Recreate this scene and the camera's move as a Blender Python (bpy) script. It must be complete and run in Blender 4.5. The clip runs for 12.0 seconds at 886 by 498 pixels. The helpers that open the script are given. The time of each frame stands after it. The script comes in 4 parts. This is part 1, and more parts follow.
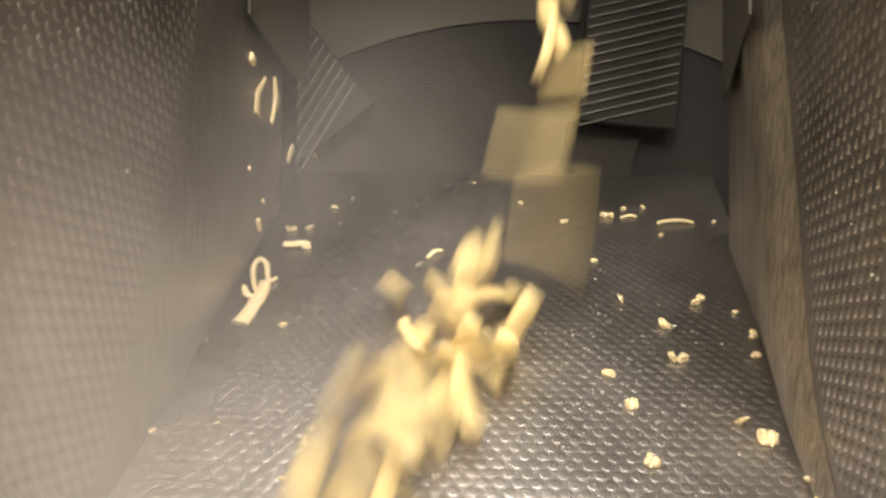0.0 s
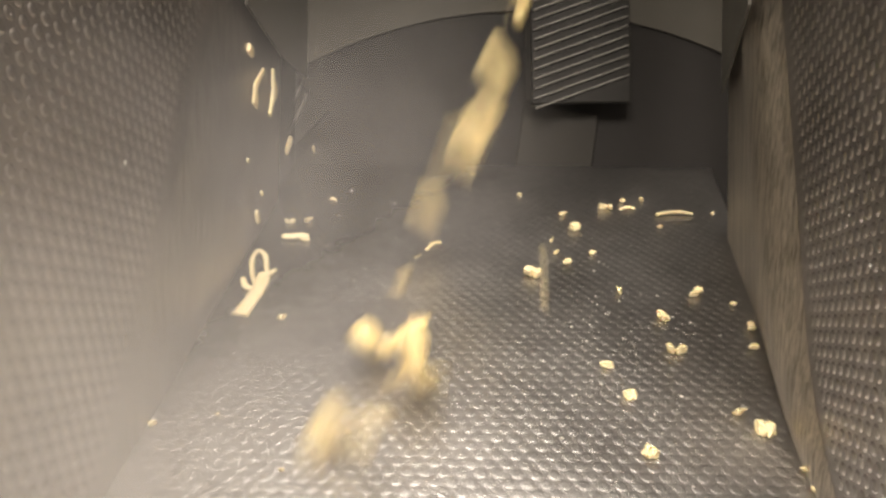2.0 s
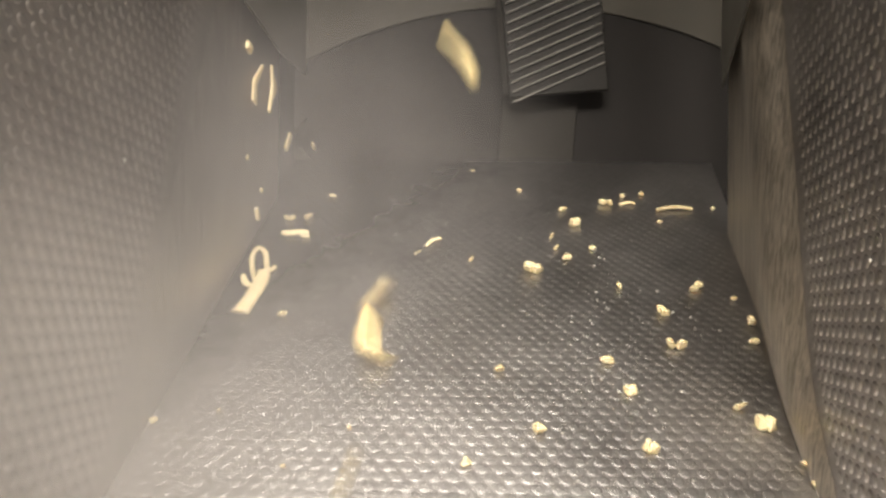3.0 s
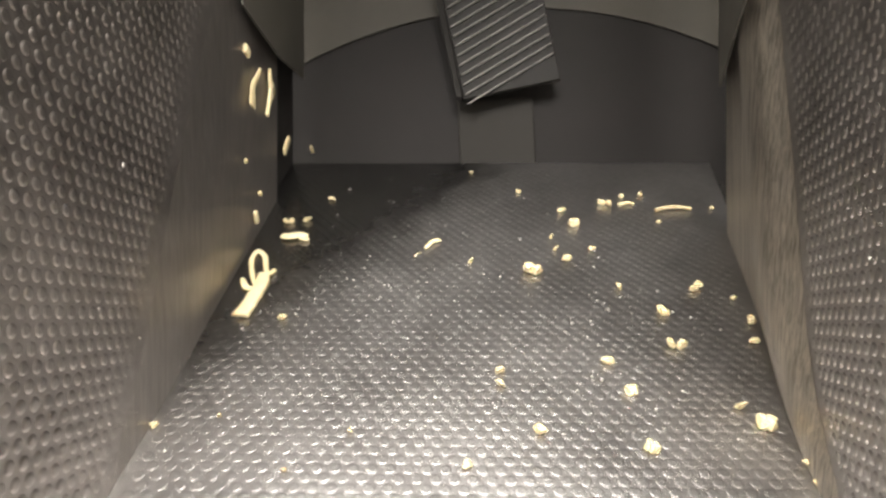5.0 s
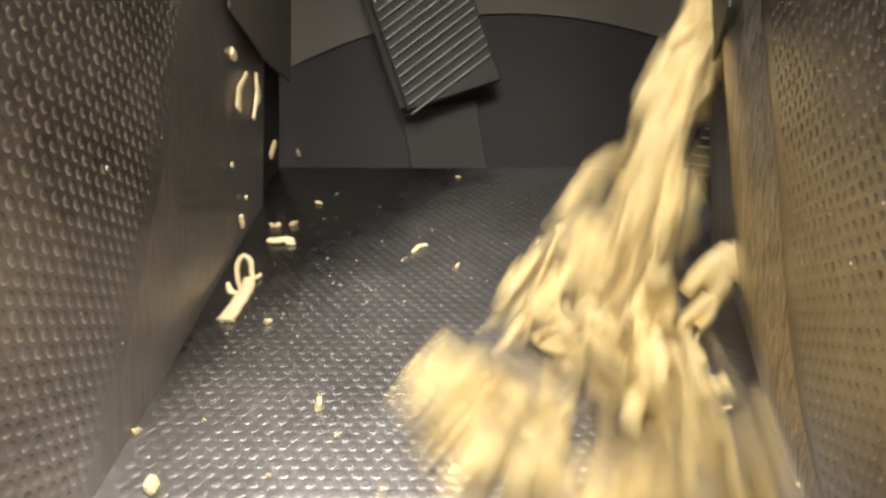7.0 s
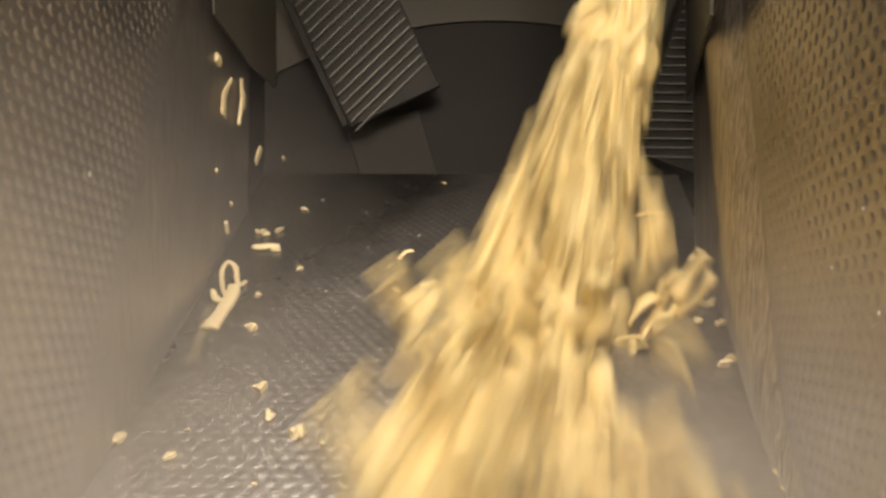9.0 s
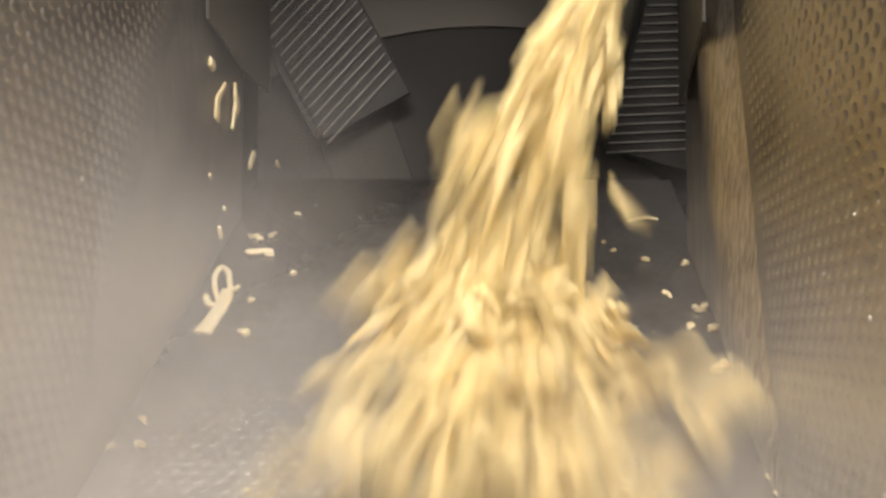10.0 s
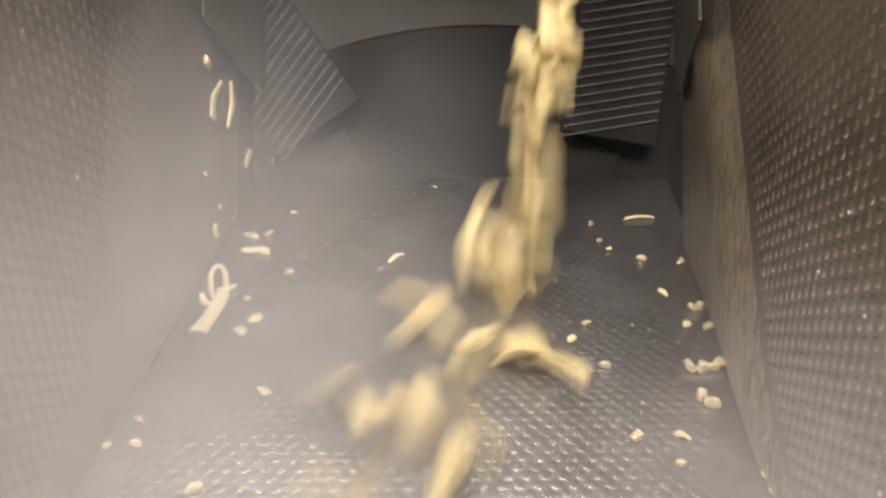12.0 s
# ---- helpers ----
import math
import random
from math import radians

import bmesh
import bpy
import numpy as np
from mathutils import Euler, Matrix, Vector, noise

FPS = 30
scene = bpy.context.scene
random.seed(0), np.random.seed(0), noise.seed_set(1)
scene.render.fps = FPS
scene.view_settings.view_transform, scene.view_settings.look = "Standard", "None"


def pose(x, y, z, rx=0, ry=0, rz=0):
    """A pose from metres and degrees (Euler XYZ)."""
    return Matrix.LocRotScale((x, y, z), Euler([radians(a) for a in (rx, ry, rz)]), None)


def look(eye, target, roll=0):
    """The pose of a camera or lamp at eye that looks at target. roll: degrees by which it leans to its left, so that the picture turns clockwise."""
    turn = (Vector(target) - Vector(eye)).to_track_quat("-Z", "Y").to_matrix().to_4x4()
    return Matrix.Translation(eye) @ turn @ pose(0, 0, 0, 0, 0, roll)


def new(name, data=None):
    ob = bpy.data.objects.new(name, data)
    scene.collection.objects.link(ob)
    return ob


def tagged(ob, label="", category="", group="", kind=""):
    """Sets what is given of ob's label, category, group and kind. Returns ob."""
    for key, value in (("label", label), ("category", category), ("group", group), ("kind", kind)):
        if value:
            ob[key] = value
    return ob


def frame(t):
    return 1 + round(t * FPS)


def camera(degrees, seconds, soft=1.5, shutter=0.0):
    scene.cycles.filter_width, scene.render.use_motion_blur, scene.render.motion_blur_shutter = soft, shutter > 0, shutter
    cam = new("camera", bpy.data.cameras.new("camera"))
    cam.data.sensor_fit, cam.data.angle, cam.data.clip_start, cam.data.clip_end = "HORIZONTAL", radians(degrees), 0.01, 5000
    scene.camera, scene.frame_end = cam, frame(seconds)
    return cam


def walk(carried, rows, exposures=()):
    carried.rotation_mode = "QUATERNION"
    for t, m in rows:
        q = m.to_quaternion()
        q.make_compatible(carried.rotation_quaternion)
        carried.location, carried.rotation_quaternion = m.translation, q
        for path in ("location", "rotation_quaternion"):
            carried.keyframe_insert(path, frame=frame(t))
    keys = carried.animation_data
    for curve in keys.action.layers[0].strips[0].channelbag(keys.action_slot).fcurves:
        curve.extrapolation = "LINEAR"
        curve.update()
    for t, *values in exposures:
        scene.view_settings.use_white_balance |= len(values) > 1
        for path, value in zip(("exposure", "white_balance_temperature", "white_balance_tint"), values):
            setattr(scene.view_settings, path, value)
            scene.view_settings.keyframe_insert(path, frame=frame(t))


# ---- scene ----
cam = camera(69.5, 12.0, soft=2.9, shutter=0.9)
EYE = (0.0, 0.0, 1.0)
walk(cam, [(t, pose(*EYE, 90 + p, r, y)) for t, y, p, r in (
    (0.0, 0.2, 1.02, -0.78), (0.5, 0.24, 0.96, -0.72), (1.0, 0.27, 0.71, -0.69), (1.5, 0.14, 0.6, -0.78),
    (2.0, 0.09, 0.3, -0.72), (2.5, 0.06, 0.14, -0.61), (3.0, 0.09, -0.05, -0.48), (5.0, 0.04, 0.12, 0.04),
    (5.5, 0.0, 0.0, 0.0), (6.0, -0.16, -0.05, 0.11), (6.5, -0.88, 0.05, 0.04), (7.0, -1.14, 0.53, -0.06),
    (9.0, -2.36, 1.07, 0.11), (9.5, -2.41, 1.03, 0.26), (10.0, -2.92, 1.51, 0.07), (10.5, -3.17, 1.69, 0.2),
    (11.0, -3.16, 1.49, 0.38), (11.5, -3.06, 1.31, 0.39), (12.0, -3.24, 1.38, 0.1))],
     exposures=((0.0, -0.12, 7350, 12), (2.0, -0.06, 7150, 12), (3.2, -0.08, 6900, 11), (5.0, 0.38, 6500, 10), (6.0, 0.4, 6500, 10),
                (7.0, 0.0, 6650, 11), (9.0, -0.6, 7750, 13), (9.5, -0.25, 6950, 12), (10.3, -0.34, 6650, 12), (11.2, -0.27, 6550, 12), (12.0, -0.25, 6600, 13)))

# ---- light: a dim plant room with a luminaire over the open front of the chute ----
world = bpy.data.worlds.new("room_air")
world.use_nodes = True
world.node_tree.nodes["Background"].inputs[0].default_value = (0.9, 0.88, 0.86, 1)
world.node_tree.nodes["Background"].inputs[1].default_value = 0.02
scene.world = world
LAMP_AT = (0.04, -0.12, 1.75)


def area_lamp(name, at, target, w, h, watts, colour):
    data = bpy.data.lights.new(name, "AREA")
    data.shape, data.size, data.size_y, data.energy, data.color = "RECTANGLE", w, h, watts, colour
    lamp = new(name, data)
    lamp.matrix_world = look(at, target)
    return lamp


area_lamp("luminaire_light", LAMP_AT, (LAMP_AT[0], LAMP_AT[1] + 0.3, 0.8), 0.5, 0.12, 5.0, (1.0, 0.93, 0.87))
area_lamp("panel_light", (-0.03, -0.2, 2.5), (0.0, 0.1, 0.6), 1.5, 1.2, 46.0, (1.0, 0.95, 0.91))
area_lamp("ceiling_panel_light", (-0.25, -1.7, 2.66), (0.0, 0.6, 0.9), 1.6, 1.0, 150.0, (1.0, 0.95, 0.91))

# ---- materials ----


def material(name):
    m = bpy.data.materials.new(name)
    m.use_nodes = True
    nt = m.node_tree
    return m, nt, nt.nodes["Principled BSDF"]


def node(nt, kind, **values):
    n = nt.nodes.new(kind)
    for key, v in values.items():
        n.inputs[key.replace("_", " ")].default_value = v
    return n


def ramp(nt, source, stops):
    r = nt.nodes.new("ShaderNodeValToRGB")
    e = r.color_ramp.elements
    while len(e) < len(stops):
        e.new(0.5)
    for s, (p, c) in zip(e, stops):
        s.position, s.color = p, (*c, 1)
    nt.links.new(source, r.inputs[0])
    return r.outputs[0]


def surface(name, dark, light, rough, metal=0.0, scale=40.0, stretch=(1, 1, 1), relief=0.1, rough_var=0.1, random_tint=False, spec=0.5, contrast=0.18):
    """A procedural surface with a fine grain and broad stains."""
    m, nt, b = material(name)
    co = nt.nodes.new("ShaderNodeTexCoord")
    mp = nt.nodes.new("ShaderNodeMapping")
    mp.inputs["Scale"].default_value = stretch
    nt.links.new(co.outputs["Object"], mp.inputs[0])
    fine = node(nt, "ShaderNodeTexNoise", Scale=scale, Detail=6.0, Roughness=0.65)
    broad = node(nt, "ShaderNodeTexNoise", Scale=scale / (9 if stretch[2] == 1 else 2.2), Detail=3.0)
    nt.links.new(mp.outputs[0], fine.inputs["Vector"])
    nt.links.new(mp.outputs[0] if stretch[2] < 1 else co.outputs["Object"], broad.inputs["Vector"])
    mix = nt.nodes.new("ShaderNodeMath")
    mix.operation = "MULTIPLY_ADD"
    mix.inputs[1].default_value = 0.55
    half = nt.nodes.new("ShaderNodeMath")
    half.operation = "MULTIPLY"
    half.inputs[1].default_value = 0.45
    nt.links.new(broad.outputs["Fac"], half.inputs[0])
    nt.links.new(fine.outputs["Fac"], mix.inputs[0])
    nt.links.new(half.outputs[0], mix.inputs[2])
    colour = ramp(nt, mix.outputs[0], ((0.5 - contrast, dark), (0.5 + contrast, light)))
    if random_tint:
        info = nt.nodes.new("ShaderNodeObjectInfo")
        hue = nt.nodes.new("ShaderNodeHueSaturation")
        v = nt.nodes.new("ShaderNodeMapRange")
        v.inputs["To Min"].default_value, v.inputs["To Max"].default_value = 0.78, 1.12
        nt.links.new(info.outputs["Random"], v.inputs["Value"])
        nt.links.new(v.outputs[0], hue.inputs["Value"])
        nt.links.new(colour, hue.inputs["Color"])
        colour = hue.outputs[0]
    nt.links.new(colour, b.inputs["Base Color"])
    r = nt.nodes.new("ShaderNodeMapRange")
    r.inputs["From Min"].default_value, r.inputs["From Max"].default_value = 0.3, 0.7
    r.inputs["To Min"].default_value, r.inputs["To Max"].default_value = rough - rough_var, rough + rough_var
    nt.links.new(mix.outputs[0], r.inputs["Value"])
    nt.links.new(r.outputs[0], b.inputs["Roughness"])
    bump = node(nt, "ShaderNodeBump", Strength=relief, Distance=0.002)
    nt.links.new(fine.outputs["Fac"], bump.inputs["Height"])
    nt.links.new(bump.outputs[0], b.inputs["Normal"])
    b.inputs["Metallic"].default_value = metal
    b.inputs["Specular IOR Level"].default_value = spec
    return m


STEEL = surface("dimpled_steel", (0.345, 0.322, 0.302), (0.495, 0.466, 0.438), 0.38, 1.0, 110, relief=0.22, rough_var=0.12)
BRUSHED = surface("scratched_steel", (0.24, 0.216, 0.18), (0.72, 0.655, 0.555), 0.40, 1.0, 1100, (1.0, 1.0, 0.016), 0.3, 0.12, contrast=0.13)
WORN = surface("worn_bend_steel", (0.32, 0.30, 0.278), (0.50, 0.472, 0.44), 0.40, 1.0, 1100, (1.0, 1.0, 0.03), 0.25, 0.1, contrast=0.13)
PLAIN = surface("housing_steel", (0.057, 0.0535, 0.044), (0.079, 0.0735, 0.0605), 0.6, 0.0, 12, relief=0.05, spec=0.2)
# near-black for steel: the shade of the wheel's recess is in this colour
SHADED_STEEL = surface("dark_wheel_steel", (0.0175, 0.0162, 0.0150), (0.024, 0.0222, 0.0205), 0.65, 0.0, 20, relief=0.05, spec=0.15)
BRACKET = surface("bracket_steel", (0.024, 0.0225, 0.0196), (0.031, 0.029, 0.0252), 0.6, 0.0, 25, relief=0.05, spec=0.15)
BLADE = surface("blade_steel", (0.013, 0.0123, 0.0105), (0.020, 0.0187, 0.016), 0.55, 0.0, 50, relief=0.1, spec=0.2)
EDGE = surface("polished_edge", (0.18, 0.171, 0.155), (0.28, 0.265, 0.24), 0.5, 0.5, 80, relief=0.05)
FOOD = surface("cut_food", (0.76, 0.585, 0.245), (0.83, 0.70, 0.37), 0.45, 0.0, 90, relief=0.25, random_tint=True)
PALE = surface("crumb_food", (0.84, 0.69, 0.37), (0.92, 0.80, 0.52), 0.4, 0.0, 120, relief=0.2, random_tint=True)
WET = surface("starchy_drops", (0.7, 0.68, 0.62), (0.85, 0.83, 0.78), 0.15, 0.0, 200, relief=0.0, rough_var=0.05)
PAINT = surface("room_paint", (0.68, 0.67, 0.65), (0.8, 0.79, 0.77), 0.8, 0.0, 6, relief=0.05)
CONCRETE = surface("concrete", (0.46, 0.45, 0.43), (0.58, 0.57, 0.55), 0.8, 0.0, 9, relief=0.2)
PLASTIC = surface("white_plastic", (0.72, 0.71, 0.68), (0.82, 0.81, 0.78), 0.45, 0.0, 15, relief=0.05)


def split_floor_tone(m):
    """Keeps the floor's tone where the food runs down; past a ragged edge it is darker and smoother."""
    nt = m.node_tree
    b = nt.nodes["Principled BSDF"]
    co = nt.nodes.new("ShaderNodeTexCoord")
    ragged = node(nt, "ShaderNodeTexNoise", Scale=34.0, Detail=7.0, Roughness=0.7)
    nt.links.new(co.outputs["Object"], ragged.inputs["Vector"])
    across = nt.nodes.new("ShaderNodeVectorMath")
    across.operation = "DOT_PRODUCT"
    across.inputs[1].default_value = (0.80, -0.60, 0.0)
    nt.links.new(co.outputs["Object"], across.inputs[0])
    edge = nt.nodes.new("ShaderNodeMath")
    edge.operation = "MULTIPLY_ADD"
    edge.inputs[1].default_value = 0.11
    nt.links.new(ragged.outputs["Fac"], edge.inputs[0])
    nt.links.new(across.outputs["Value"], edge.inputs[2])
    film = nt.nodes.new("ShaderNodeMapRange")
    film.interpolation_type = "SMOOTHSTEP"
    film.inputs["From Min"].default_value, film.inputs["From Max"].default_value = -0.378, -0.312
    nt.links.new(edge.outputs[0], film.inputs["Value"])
    for socket, back_left in (("Base Color", (0.25, 0.244, 0.235, 1)), ("Roughness", (0.27, 0.27, 0.27, 1))):
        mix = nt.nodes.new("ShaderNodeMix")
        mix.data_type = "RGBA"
        mix.inputs[6].default_value = back_left
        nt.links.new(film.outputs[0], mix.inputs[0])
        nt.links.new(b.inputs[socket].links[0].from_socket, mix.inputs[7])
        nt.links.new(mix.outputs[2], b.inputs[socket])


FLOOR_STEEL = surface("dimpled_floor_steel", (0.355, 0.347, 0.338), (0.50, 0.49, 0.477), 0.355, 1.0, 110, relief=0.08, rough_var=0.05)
split_floor_tone(FLOOR_STEEL)
for m_ in (FOOD, PALE):
    b_ = m_.node_tree.nodes["Principled BSDF"]
    b_.inputs["Subsurface Weight"].default_value = 0.12
    b_.inputs["Subsurface Radius"].default_value = (0.006, 0.004, 0.002)
GLOW, nt_, b_ = material("luminaire_glow")
b_.inputs["Emission Color"].default_value = (1, 0.94, 0.88, 1)
b_.inputs["Emission Strength"].default_value = 6.0

# ---- mesh helpers ----


def mesh_object(name, bm, mat, parent=None, label="", smooth=False):
    me = bpy.data.meshes.new(name)
    bm.to_mesh(me)
    bm.free()
    me.materials.append(mat)
    if smooth:
        for p in me.polygons:
            p.use_smooth = True
    ob = new(name, me)
    if parent:
        ob.parent = parent
    if label:
        tagged(ob, label)
    return ob


def part(name, bm, mat, parent, label="", smooth=False):
    return mesh_object(name, bm, mat, parent, label, smooth)


def thing(name, label, category, group="", kind="", at=(0, 0, 0)):
    ob = new(name)
    ob.empty_display_size = 0.02
    ob.location = at
    return tagged(ob, label, category, group, kind)


def box(bm, lo, hi, bevel=0.0):
    v = [bm.verts.new((x, y, z)) for x in (lo[0], hi[0]) for y in (lo[1], hi[1]) for z in (lo[2], hi[2])]
    fs = [bm.faces.new([v[i] for i in q]) for q in ((0, 1, 3, 2), (4, 6, 7, 5), (0, 4, 5, 1), (2, 3, 7, 6), (0, 2, 6, 4), (1, 5, 7, 3))]
    if bevel:
        es = {e for f in fs for e in f.edges}
        bmesh.ops.bevel(bm, geom=list(es), offset=bevel, segments=2, affect="EDGES", profile=0.5)


def slab(bm, corners, thick):
    """A sheet through a ring of corners, with its thickness behind the normal side."""
    c = [Vector(p) for p in corners]
    n = (c[1] - c[0]).cross(c[2] - c[0]).normalized() * -thick
    a = [bm.verts.new(p) for p in c]
    b = [bm.verts.new(p + n) for p in c]
    bm.faces.new(a)
    bm.faces.new(b[::-1])
    k = len(c)
    for i in range(k):
        bm.faces.new((a[i], b[i], b[(i + 1) % k], a[(i + 1) % k]))


def cylinder(bm, c, axis, r, length, segs=24, r2=None):
    m = Matrix.Translation(c) @ Vector(axis).to_track_quat("Z", "Y").to_matrix().to_4x4()
    bmesh.ops.create_cone(bm, cap_ends=True, segments=segs, radius1=r, radius2=r if r2 is None else r2, depth=length, matrix=m)


# ---- the chute ----
SLOPE = 0.594


def floor_z(y):
    return 0.659 + SLOPE * y


def left_x(y):
    return -0.1945 + 0.033 * y


def right_x(y):
    return 0.1297 + 0.2284 * y


# where the dimples end on each wall: height and depth along the bend
BEND = {-1: ((0.87, 0.350), (0.958, 0.390), (1.035, 0.420), (1.138, 0.466), (1.46, 0.61)),
        1: ((0.85, 0.322), (0.876, 0.334), (0.907, 0.360), (0.946, 0.379), (1.057, 0.405), (1.169, 0.434), (1.46, 0.51))}


def dimple_field(name, origin, u, v, n, nu, nv, keep, parent, label, high, rad, pitch, row, round_top=False, mat=None):
    """Low pressed domes in staggered rows over the sheet at origin along u and v."""
    prof = ((1.0, -0.05), (0.93, 0.25), (0.82, 0.86), (0.74, 0.99), (0.40, 1.0))
    if round_top:
        prof = ((1.0, -0.06), (0.88, 0.36), (0.72, 0.80), (0.46, 0.97))
    segs = 10
    ring = []
    for r, h in prof:
        for s in range(segs):
            a = math.tau * s / segs
            ring.append((r * rad * math.cos(a), r * rad * math.sin(a), h * high))
    ring.append((0, 0, high))
    ring = np.array(ring)
    quads = [(k * segs + s, k * segs + (s + 1) % segs, (k + 1) * segs + (s + 1) % segs, (k + 1) * segs + s)
             for k in range(len(prof) - 1) for s in range(segs)]
    tris = [((len(prof) - 1) * segs + s, (len(prof) - 1) * segs + (s + 1) % segs, len(prof) * segs) for s in range(segs)]
    o, u, v, n = (np.array(a, float) for a in (origin, u, v, n))
    basis = np.stack([u, v, n])
    verts, faces, base = [], [], 0
    rng = random.Random(5)
    for j in range(nv):
        for i in range(nu):
            c = o + u * (pitch * (i + 0.5 * (j % 2))) + v * (row * j)
            low = float(keep(c))   # near a smooth rim the dimples flatten out
            if low <= 0.05:
                continue
            w = ring.copy()
            w[:, 2] *= rng.uniform(0.8, 1.12) * low
            verts.append(c + w @ basis)
            faces += [tuple(base + q for q in f) for f in quads] + [tuple(base + q for q in f) for f in tris]
            base += len(ring)
    me = bpy.data.meshes.new(name)
    me.from_pydata(np.concatenate(verts).tolist(), [], faces)
    me.materials.append(mat or STEEL)
    me.polygons.foreach_set("use_smooth", [True] * len(me.polygons))
    ob = new(name, me)
    ob.parent = parent
    return tagged(ob, label, kind="stuff")


def build_chute():
    y0, y1 = -0.14, 0.745
    floor = thing("chute_floor", "sloping dimpled stainless steel chute floor, wet and glossy", "chute floor", kind="structure")
    bm = bmesh.new()
    slab(bm, [(left_x(y0) - 0.01, y0, floor_z(y0)), (right_x(y0) + 0.01, y0, floor_z(y0)),
              (right_x(y1) + 0.01, y1, floor_z(y1)), (left_x(y1) - 0.01, y1, floor_z(y1))], 0.004)
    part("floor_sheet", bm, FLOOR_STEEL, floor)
    k = math.hypot(1, SLOPE)
    vdir, ndir = (0, 1 / k, SLOPE / k), (0, -SLOPE / k, 1 / k)
    turn = math.radians(-1.0)
    ud = np.array((1, 0, 0)) * math.cos(turn) + np.array(vdir) * math.sin(turn)
    vd = -np.array((1, 0, 0)) * math.sin(turn) + np.array(vdir) * math.cos(turn)
    start = np.array((-0.30, 0.02, floor_z(0.02)))
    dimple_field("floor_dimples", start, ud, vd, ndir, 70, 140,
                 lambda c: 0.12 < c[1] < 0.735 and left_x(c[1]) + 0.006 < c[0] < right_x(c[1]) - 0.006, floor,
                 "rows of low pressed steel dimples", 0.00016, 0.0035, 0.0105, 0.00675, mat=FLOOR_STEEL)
    for side, fx, name in ((-1, left_x, "chute_wall_left"), (1, right_x, "chute_wall_right")):
        wall = thing(name, "upright stainless steel chute side wall, dimpled with a scratched smooth band", "chute wall", kind="structure")
        far, top = (0.66 if side < 0 else 0.60), 1.46
        ya, yb = -0.14, far
        bm = bmesh.new()
        ring = [(fx(ya), ya, floor_z(ya) - 0.01), (fx(yb), yb, floor_z(yb) - 0.01), (fx(yb), yb, top), (fx(0.47), 0.47, top), (fx(0.45), 0.45, 1.265), (fx(ya), ya, 1.265)]
        slab(bm, ring if side < 0 else [ring[q] for q in (2, 1, 0, 5, 4, 3)], 0.004)
        part("wall_sheet", bm, STEEL, wall)
        d = np.array((fx(1) - fx(0), 1, 0))
        d /= np.linalg.norm(d)
        n = np.array((d[1], -d[0], 0)) * -side
        edge = lambda z, side=side: float(np.interp(z, [a for a, b in BEND[side]], [b for a, b in BEND[side]]))
        dip = math.radians(6)
        along, up = d * math.cos(dip) - np.array((0, 0, math.sin(dip))), d * math.sin(dip) + np.array((0, 0, math.cos(dip)))
        o = np.array((fx(0.10), 0.10, 0.70))
        dimple_field("wall_dimples", o, along, up, n, 62, 76,
                     lambda c: (c[2] > floor_z(c[1]) + 0.006 and c[1] > 0.16 and c[2] < 1.255) * max(0.0, min(1.0, (edge(c[2]) - 0.004 - c[1]) / (0.025 if side < 0 else 0.012))), wall,
                     "rows of low pressed steel dimples", 0.0007, 0.0035, 0.0091, 0.0083, True)
        # an added dark sheet past the wall's end stands in for shade there
        bm = bmesh.new()
        yc = 0.745
        out = 0.006 if side < 0 else 0.06
        ca, cb = fx(far) + side * out, fx(yc) + side * out
        ring = [(ca, far + 0.012, floor_z(far) - 0.01), (cb, yc, floor_z(yc) - 0.01), (cb, yc, 1.44), (ca, far + 0.012, 1.44)]
        slab(bm, ring if side < 0 else ring[::-1], 0.004)
        part("cheek", bm, SHADED_STEEL, wall, "added dark sheet standing in for the shade beside the wheel")
        # past the dimples the wall swells in a soft bend of scratched sheet and runs on flat
        swell = ((0.0, 0.0), (0.003, 0.0009), (0.010, 0.0050), (0.018, 0.0092), (0.026, 0.0124), (0.035, 0.0143), (0.047, 0.0148), (0.060, 0.0132), (0.076, 0.0090), (0.094, 0.0042), (0.112, 0.0006))
        zt, cols, steps = 1.45, [], 22
        bm = bmesh.new()
        if side < 0:   # a broad, hardly raised bend
            swell = tuple((0.0112 * k, 0.004 * math.sin(math.pi * k / 10) ** 2 - 0.0007 * (k == 0)) for k in range(11))
        for q, h in swell + ((None, 0.0006),):
            along = lambda z, q=q: far if q is None else min(edge(z) + q, far - 0.001 * (0.13 - q))
            zlo = 0.9
            for it in range(30):
                zlo = floor_z(along(zlo)) - 0.003
            cols.append([bm.verts.new(tuple(np.array((fx(along(z)), along(z), z)) + n * (h * (0.3 + 0.7 * min(1.0, (z - zlo) / 0.09)) + 0.0003)))
                         for z in (zlo + (zt - zlo) * (k / steps) ** 1.5 for k in range(steps + 1))])
        for p, q in zip(cols, cols[1:]):
            for k in range(steps):
                bm.faces.new((p[k], q[k], q[k + 1], p[k + 1]))
        bmesh.ops.recalc_face_normals(bm, faces=bm.faces)
        part("smooth_band", bm, BRUSHED if side > 0 else WORN, wall, "scratched brushed steel bend", True)
